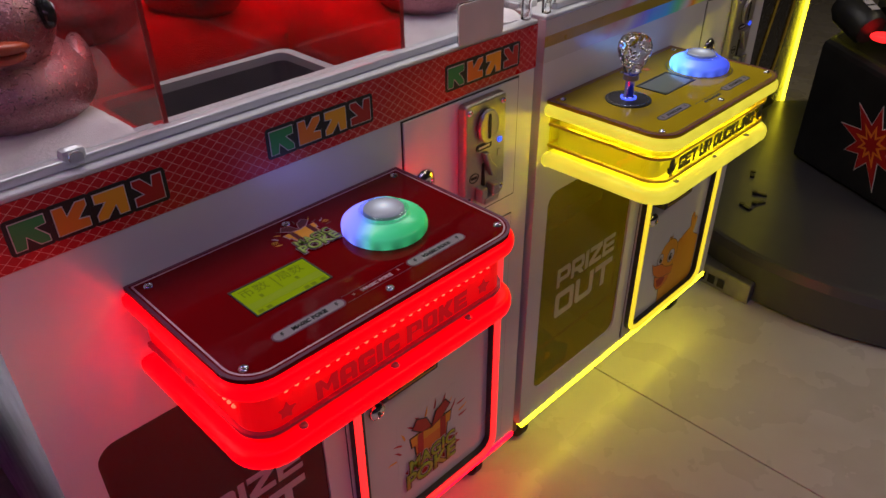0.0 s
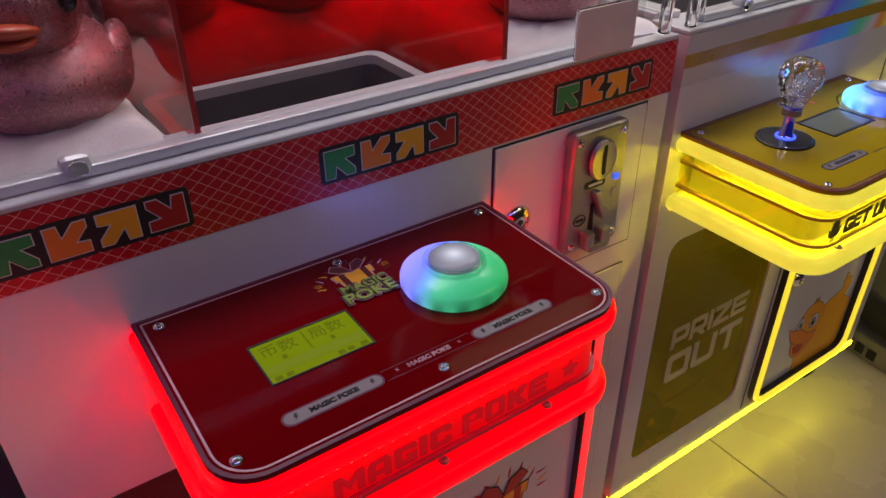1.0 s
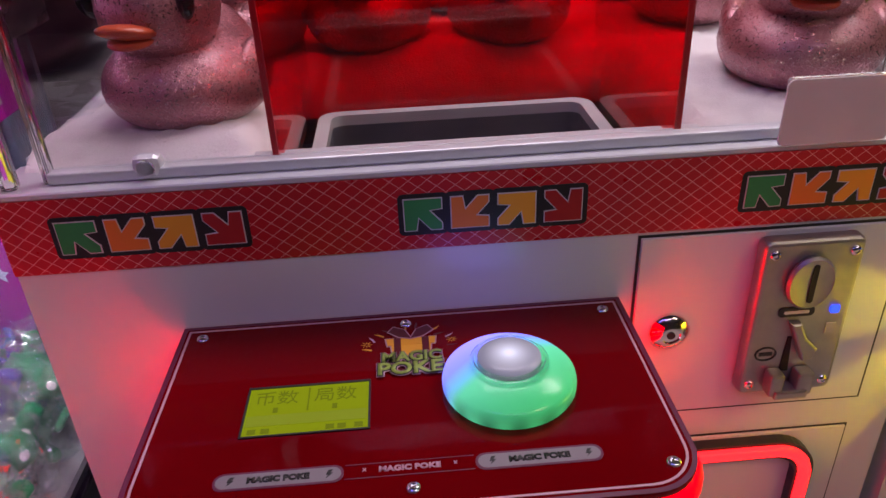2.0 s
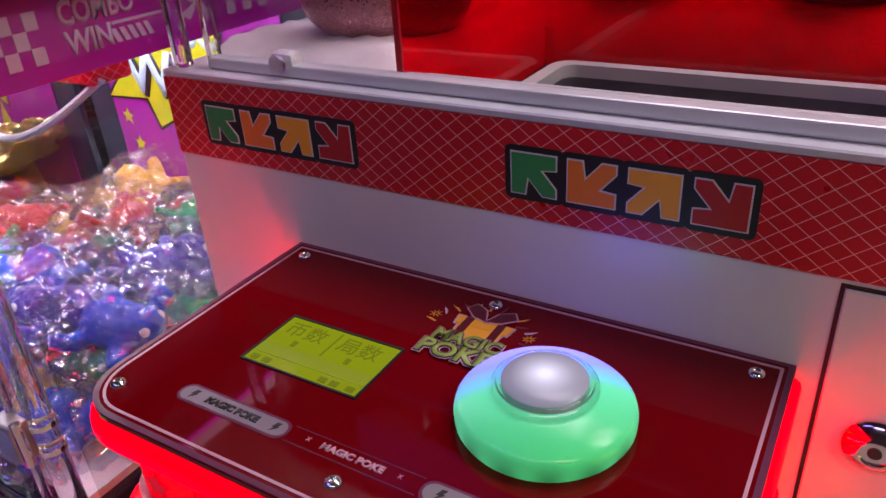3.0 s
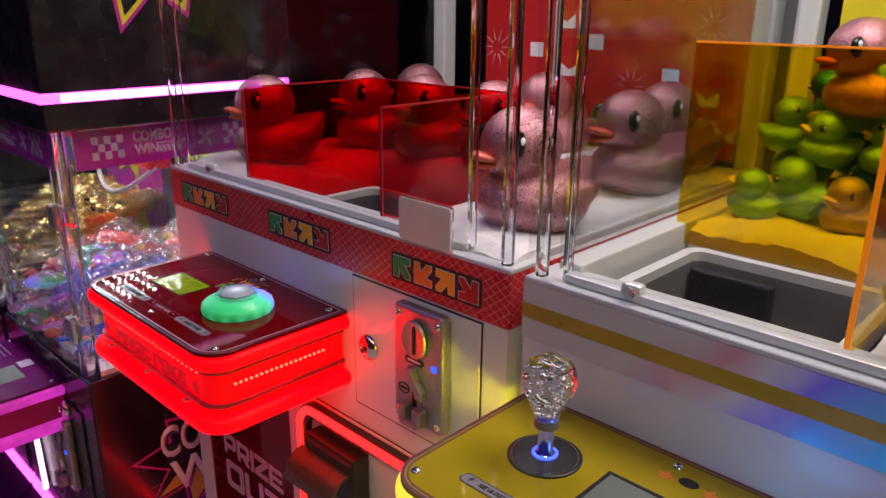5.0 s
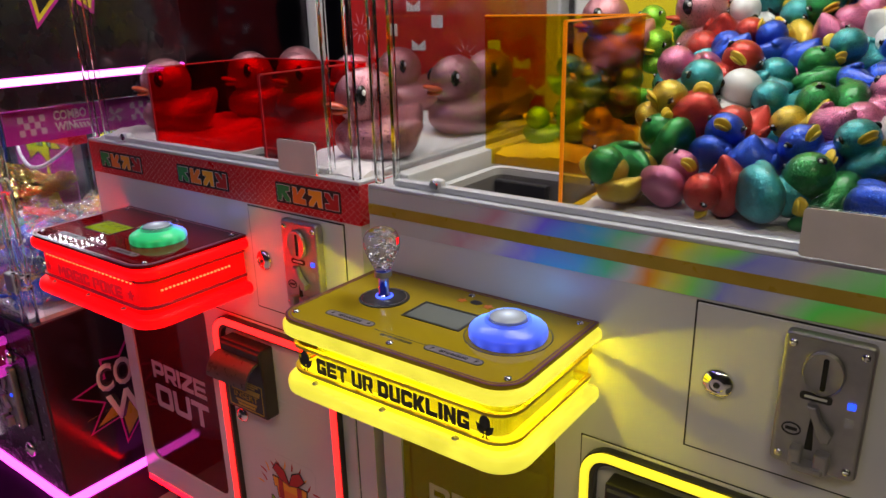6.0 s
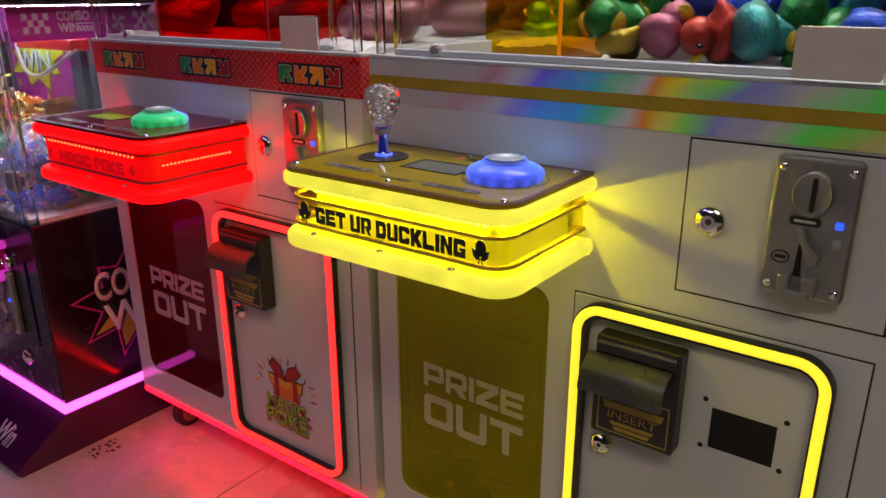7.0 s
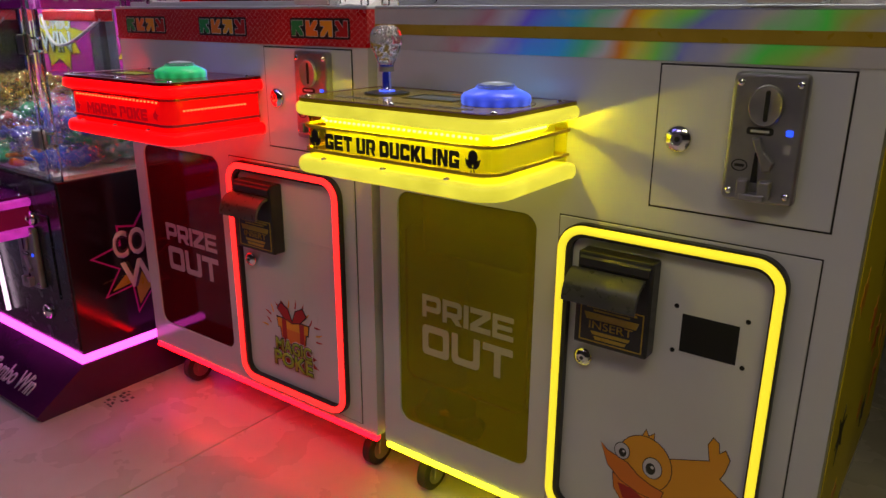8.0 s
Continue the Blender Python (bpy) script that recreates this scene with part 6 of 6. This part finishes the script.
    for i in range(13):
        for j in range(11):
            dio = new("diode", bpy.data.meshes["case_diode"])
            dio.parent = strips
            dio.location = (-0.345 + 0.024 * i, 0.075 + 0.024 * j, 0.8704)
    # gantry and cable
    part("gantry", box(-0.28, -0.06, 0.16, 0.20, 0.785, 0.808, 0.003), RED_BAND, m, "red lattice gantry plate")
    cable = [(-0.30 + 0.24 * i / 20, 0.17 - 0.03 * math.sin(math.pi * i / 20), 0.790 - 0.055 * math.sin(math.pi * i / 20)) for i in range(21)]
    part("cable", sweep(cable, 0.0035, False, 8), CABLE, m, "hanging grey cable", True)
    return m


INK_LIME_B = mat("lime_poster_ink", (0.6, 0.62, 0.01), 0.4)
pm = tray_machine(0.006, 0.418, "low black and purple prize machine with pink lights")
copy_thing(pm, pose(0.006 - 0.43, 0.418, 0))
tray_machine(0.006 - 0.86, 0.418, "low black prize machine with pink lights and blue back", True)

# bagged toys in the first purple machine


def bagged_toy(at, k, size, seed):
    rnd2 = random.Random(seed)
    th = thing("bagged_toy", at, ("orange", "blue", "green", "yellow", "red", "violet")[k] + " toy in a crumpled clear plastic bag", "bagged toy", "bagged toys in the purple machine")
    bm = bmesh.new()
    ball((0, 0, 0), (size * 0.46, size * 0.56, size * 0.40), 8, bm)
    ball((0, -size * 0.52, size * 0.16), (size * 0.36, size * 0.36, size * 0.32), 8, bm)
    for sx in (-1, 1):
        for sy in (-1, 1):
            a = rnd2.uniform(0.2, 1.1)
            k1 = Vector((sx * size * 0.52, sy * size * (0.28 + 0.2 * a), -size * 0.12))
            k2 = Vector((sx * size * 0.78, sy * size * (0.30 + 0.55 * a), -size * 0.28 * rnd2.uniform(-1, 1)))
            sweep([Vector((sx * size * 0.2, sy * size * 0.3, 0)), k1, k2], size * rnd2.uniform(0.15, 0.21), False, 8, bm)
    sweep([Vector((0, size * 0.4, 0)), Vector((size * 0.1, size * 0.75, size * 0.12)), Vector((size * rnd2.uniform(-0.3, 0.3), size * 1.0, size * 0.3))], size * 0.10, False, 8, bm)
    for i in range(4):
        ball((0, size * (-0.5 + 0.28 * i), size * (0.42 - 0.05 * i)), (size * 0.06, size * 0.12, size * 0.14), 5, bm)
    low = -0.45 * size
    for v in bm.verts:
        v.co.z = max(v.co.z, low)
    toy = part("toy", bm, TOYS[k], th, smooth=True)
    blend = toy.modifiers.new("moulded", "REMESH")
    blend.mode, blend.voxel_size, blend.use_smooth_shade = "VOXEL", size * 0.055, True
    soft = toy.modifiers.new("soft", "SMOOTH")
    soft.factor, soft.iterations = 0.5, 3
    e = bmesh.new()
    for sx in (-1, 1):
        ball((sx * size * 0.2, -size * 0.70, size * 0.28), (size * 0.09,) * 3, 5, e)
    part("toy_eye", e, EYE_W, th, smooth=True)
    bag = bmesh.new()
    bmesh.ops.create_icosphere(bag, subdivisions=4, radius=1)
    for v in bag.verts:
        q = v.co * 3 + Vector((seed, 0, 0))
        f = 1 + 0.30 * noise.noise(q) + 0.20 * abs(noise.noise(q * 2.6)) + 0.09 * abs(noise.noise(q * 6.5))
        v.co = Vector((v.co.x * size * 1.12 * f, v.co.y * size * 0.98 * f, max(v.co.z * size * 0.74 * f, low * 1.08)))
    b2 = part("bag", bag, FILM, th, "crumpled clear plastic bag")
    b2.visible_shadow = False
    return th


rnd = random.Random(12)
n_bag = 0
for layer, (count, z) in enumerate(((26, 0.512), (18, 0.548), (9, 0.585))):
    spots, tries = [], 0
    while len(spots) < count and tries < 3000:
        tries += 1
        x, y = rnd.uniform(-0.362, -0.045), rnd.uniform(0.458 + 0.03 * layer, 0.765)
        if all((x - a) ** 2 + (y - c) ** 2 > 0.050 ** 2 for a, c in spots):
            spots.append((x, y))
    for x, y in spots:
        k = rnd.choice((1, 1, 2, 1, 2, 2, 5)) if x > -0.15 else rnd.choice((0, 0, 3, 2, 2, 1, 5, 4))
        th = bagged_toy((x, y, z + rnd.uniform(-0.004, 0.008) + 0.05 * (y - 0.6)), k, rnd.uniform(0.046, 0.060), n_bag)
        th.rotation_euler = (rnd.uniform(-0.3, 0.3), rnd.uniform(-0.3, 0.3), rnd.uniform(0, 6.28))
        n_bag += 1

# gold tinsel heaped in the second and third machines
for ox, seed in ((-0.43, 1), (-0.86, 2)):
    rnd2 = random.Random(seed)
    bm = bmesh.new()
    for i in range(6000):
        x, y = rnd2.uniform(-0.375, -0.022), rnd2.uniform(0.455, 0.78)
        top = 0.50 + 0.13 * min(1, max(0.1, (y - 0.44) / 0.25)) + 0.02 * noise.noise(Vector((x * 12, y * 12, seed)))
        z = top - abs(rnd2.gauss(0, 0.012))
        a = (Euler((rnd2.gauss(0.28, 0.45), rnd2.gauss(0.32, 0.45), 0)).to_matrix() @ Matrix.Rotation(rnd2.uniform(0, 6.28), 3, "Z"))
        l, w = rnd2.uniform(0.006, 0.015), rnd2.uniform(0.004, 0.008)
        vs = [bm.verts.new(Vector((x + ox, y, z)) + a @ Vector(p)) for p in ((-l, -w, 0), (l, -w, 0.002), (l, w, -0.002), (-l, w, 0.003))]
        bm.faces.new(vs)
    box(ox - 0.37, ox - 0.03, 0.45, 0.78, 0.489, 0.535, 0.01, 2, bm)
    tagged(link("gold_tinsel", bm, GOLD_FOIL), "shiny gold tinsel heaped in a purple machine", "tinsel", kind="stuff")

# a blue-lit machine at the end of the row
bl = thing("prize_machine", (-1.30, 0.42, 0), "blue-lit prize machine with yellow wheel prints", "claw machine", "purple claw machines in a row")
part("body", box(-0.45, 0.0, 0.0, 0.55, 0.0, 0.48, 0.004), DARK_FRONT, bl)
part("back_wall", box(-0.45, 0.0, 0.50, 0.55, 0.481, 1.45), BLUE_WALL, bl, "blue back wall")
part("far_wall", box(-0.45, -0.42, 0.0, 0.499, 0.481, 1.45), BLUE_WALL, bl, "blue side wall")
for i, (px, pz, rr) in enumerate(((-0.12, 0.72, 0.06), (-0.28, 0.62, 0.05), (-0.20, 0.90, 0.045))):
    wheel = part("wheel_print", ring(star(px, pz, rr, rr * 0.85, 10, i), disc(px, pz, rr * 0.35, rr * 0.35, 16), 0.494, 0.4995), INK_YELLOW, bl)
part("canopy", box(-0.46, 0.01, -0.02, 0.56, 1.455, 1.9, 0.004), CANOPY, bl)
area("canopy_lamp", (-1.52, 0.62, 1.44), (-1.52, 0.75, 0), 0.3, 0.2, 11.0, (0.25, 0.35, 1.0))

# ---- punching machine on a round platform, and a dark cabinet behind ----
PAD = worn(mat("black_vinyl_pad", (0.012, 0.012, 0.013)), (0.01, 0.01, 0.01), (0.018, 0.018, 0.018), 14, (0.35, 0.5), 0.2, 700)
STEEL_TOP = worn(mat("dark_steel_top", (0.09, 0.09, 0.09), 0.4, 0.3), (0.082, 0.082, 0.082), (0.096, 0.096, 0.096), 5, (0.28, 0.36))
box_m = thing("punching_machine", (2.1, 0.40, 0), "black punching machine on a round dark platform", "punching machine")
part("platform", lathe([(0, 0), (0.595, 0), (0.605, 0.01), (0.605, 0.10), (0.595, 0.118), (0.585, 0.120), (0, 0.120)], 96), STEEL_TOP, box_m, "round dark metal platform")
foot_pts = [(-0.03, 0.25), (-0.20, -0.07), (-0.17, -0.20), (-0.05, -0.32), (0.30, -0.32), (0.36, 0.20)]
pad = prism(foot_pts, 0.122, 0.43, "z", bevel=0.02)
for v in pad.verts:
    if v.co.z > 0.3:
        v.co.z += 0.16 * max(0.0, v.co.x + 0.20) ** 0.8
part("pad_body", pad, PAD, box_m, "black padded body")
face = pose(-0.145, 0.035, 0.268, 0, 0, -118)
for sz, dp, ink in ((0.112, 0.001, INK_WHITE), (0.105, 0.002, INK_RED), (0.055, 0.003, INK_ORANGE), (0.035, 0.004, INK_RED)):
    pr2 = part("impact_print", prism(star(0, 0, sz, sz * 0.45, 9, 3), -dp, -dp + 0.001), ink, box_m)
    pr2.matrix_local = face
gv = part("strike_pad", lathe([(0, -0.06), (0.035, -0.06), (0.042, -0.05), (0.045, 0.03), (0.036, 0.05), (0, 0.05)], 28), PAD, box_m, "black strike pad", True)
gv.matrix_local = pose(-0.10, 0.17, 0.555, 0, 70, 60)
for i in range(4):
    part("glove_mark", box(-0.0455, -0.0445, -0.012, 0.012, -0.04 + 0.022 * i, -0.024 + 0.022 * i), INK_WHITE, gv)
part("strike_arm", sweep([(-0.06, 0.12, 0.60), (0.0, 0.05, 0.52), (0.05, 0.0, 0.46)], 0.03, False, 14), PAD, box_m, "", True)
part("red_lamp", ball((-0.13, 0.09, 0.525), (0.02, 0.03, 0.012), 8), NEON["red"], box_m, "lit red lamp", True)
foot = part("platform_foot", prism([(-0.620, 0.078), (-0.580, 0.078), (-0.500, 0.20), (-0.500, 0.34), (-0.595, 0.30)], 0.0, 0.055, "z", bevel=0.004), CAST, box_m, "bevelled grey platform foot")
for i in range(6):
    fm = part("foot_mark", box(0.0, 0.018, -0.001, 0.0, 0.012, 0.034), INK_BLACK, foot)
    fm.matrix_local = pose(-0.5958 - 0.003 * i - 0.002, 0.29 - 0.026 * i, 0, 0, 0, -96.5)
for x, y, r in ((1.883, 0.681, 20), (1.70, 0.612, 70), (1.79, 0.615, 110), (1.745, 0.598, 150)):
    c = bmesh.new()
    box(-0.016, 0.016, -0.006, 0.006, 0, 0.006, 0.002, 2, c)
    lathe([(0, 0), (0.007, 0), (0.007, 0.008), (0, 0.008)], 10, (0.014, 0, 0), bm=c)
    ob = tagged(link("floor_clip", c, BLACK), "small black clip lying on the platform", "clip", "clips on the platform")
    ob.matrix_world = pose(x, y, 0.12, 0, 0, r)

cab = thing("arcade_cabinet", (2.2, 0.87, 0), "black arcade cabinet with swirl print and yellow light edge", "arcade cabinet")
part("cabinet_body", box(-0.62, 0.30, 0.0, 0.6, 0.0, 1.9, 0.006), DARK_FRONT, cab)
part("edge_light", sweep([(0.296, -0.006, 0.1), (0.296, -0.006, 1.88)], 0.006), EDGE_LIGHT, cab, "thin yellow light edge")
for i in range(7):
    pts = [(-0.45 + 0.1 * i + 0.05 * math.sin(k * 0.7 + i), -0.002, 0.2 + 0.12 * k) for k in range(12)]
    part("swirl", sweep(pts, 0.004, False, 6), GOLD_LINE, cab)
ca = coin_acceptor(cab, -0.5, 0.9)

# ---- marks on the floor ----
mk = bmesh.new()
rnd = random.Random(2)
for i in range(16):
    x, y = 0.035 + 0.028 * (i % 3) / 2 + rnd.uniform(-0.006, 0.006), 0.425 + 0.012 * (i // 3) + rnd.uniform(-0.003, 0.003)
    box(x, x + rnd.uniform(0.004, 0.012), y, y + rnd.uniform(0.003, 0.008), 0.0, 0.0004, bm=mk)
tagged(link("floor_stamp", mk, INK_BLACK), "worn dark stamped mark on the floor tile", "floor mark")

# ---- floor tiles ----
S = 0.68
own = box(0.0012, S - 0.0012, 0.0012, S - 0.0012, -0.006, 0.0, 0.001, 1)
tm = bpy.data.meshes.new("tile")
own.to_mesh(tm)
own.free()
tm.materials.append(TILE)
for i in range(-6, 7):
    for j in range(-6, 6):
        ob = new("tile", tm)
        ob.parent = floor_ob
        ob.location = (0.371 + S * i, 0.05 + S * j, 0)
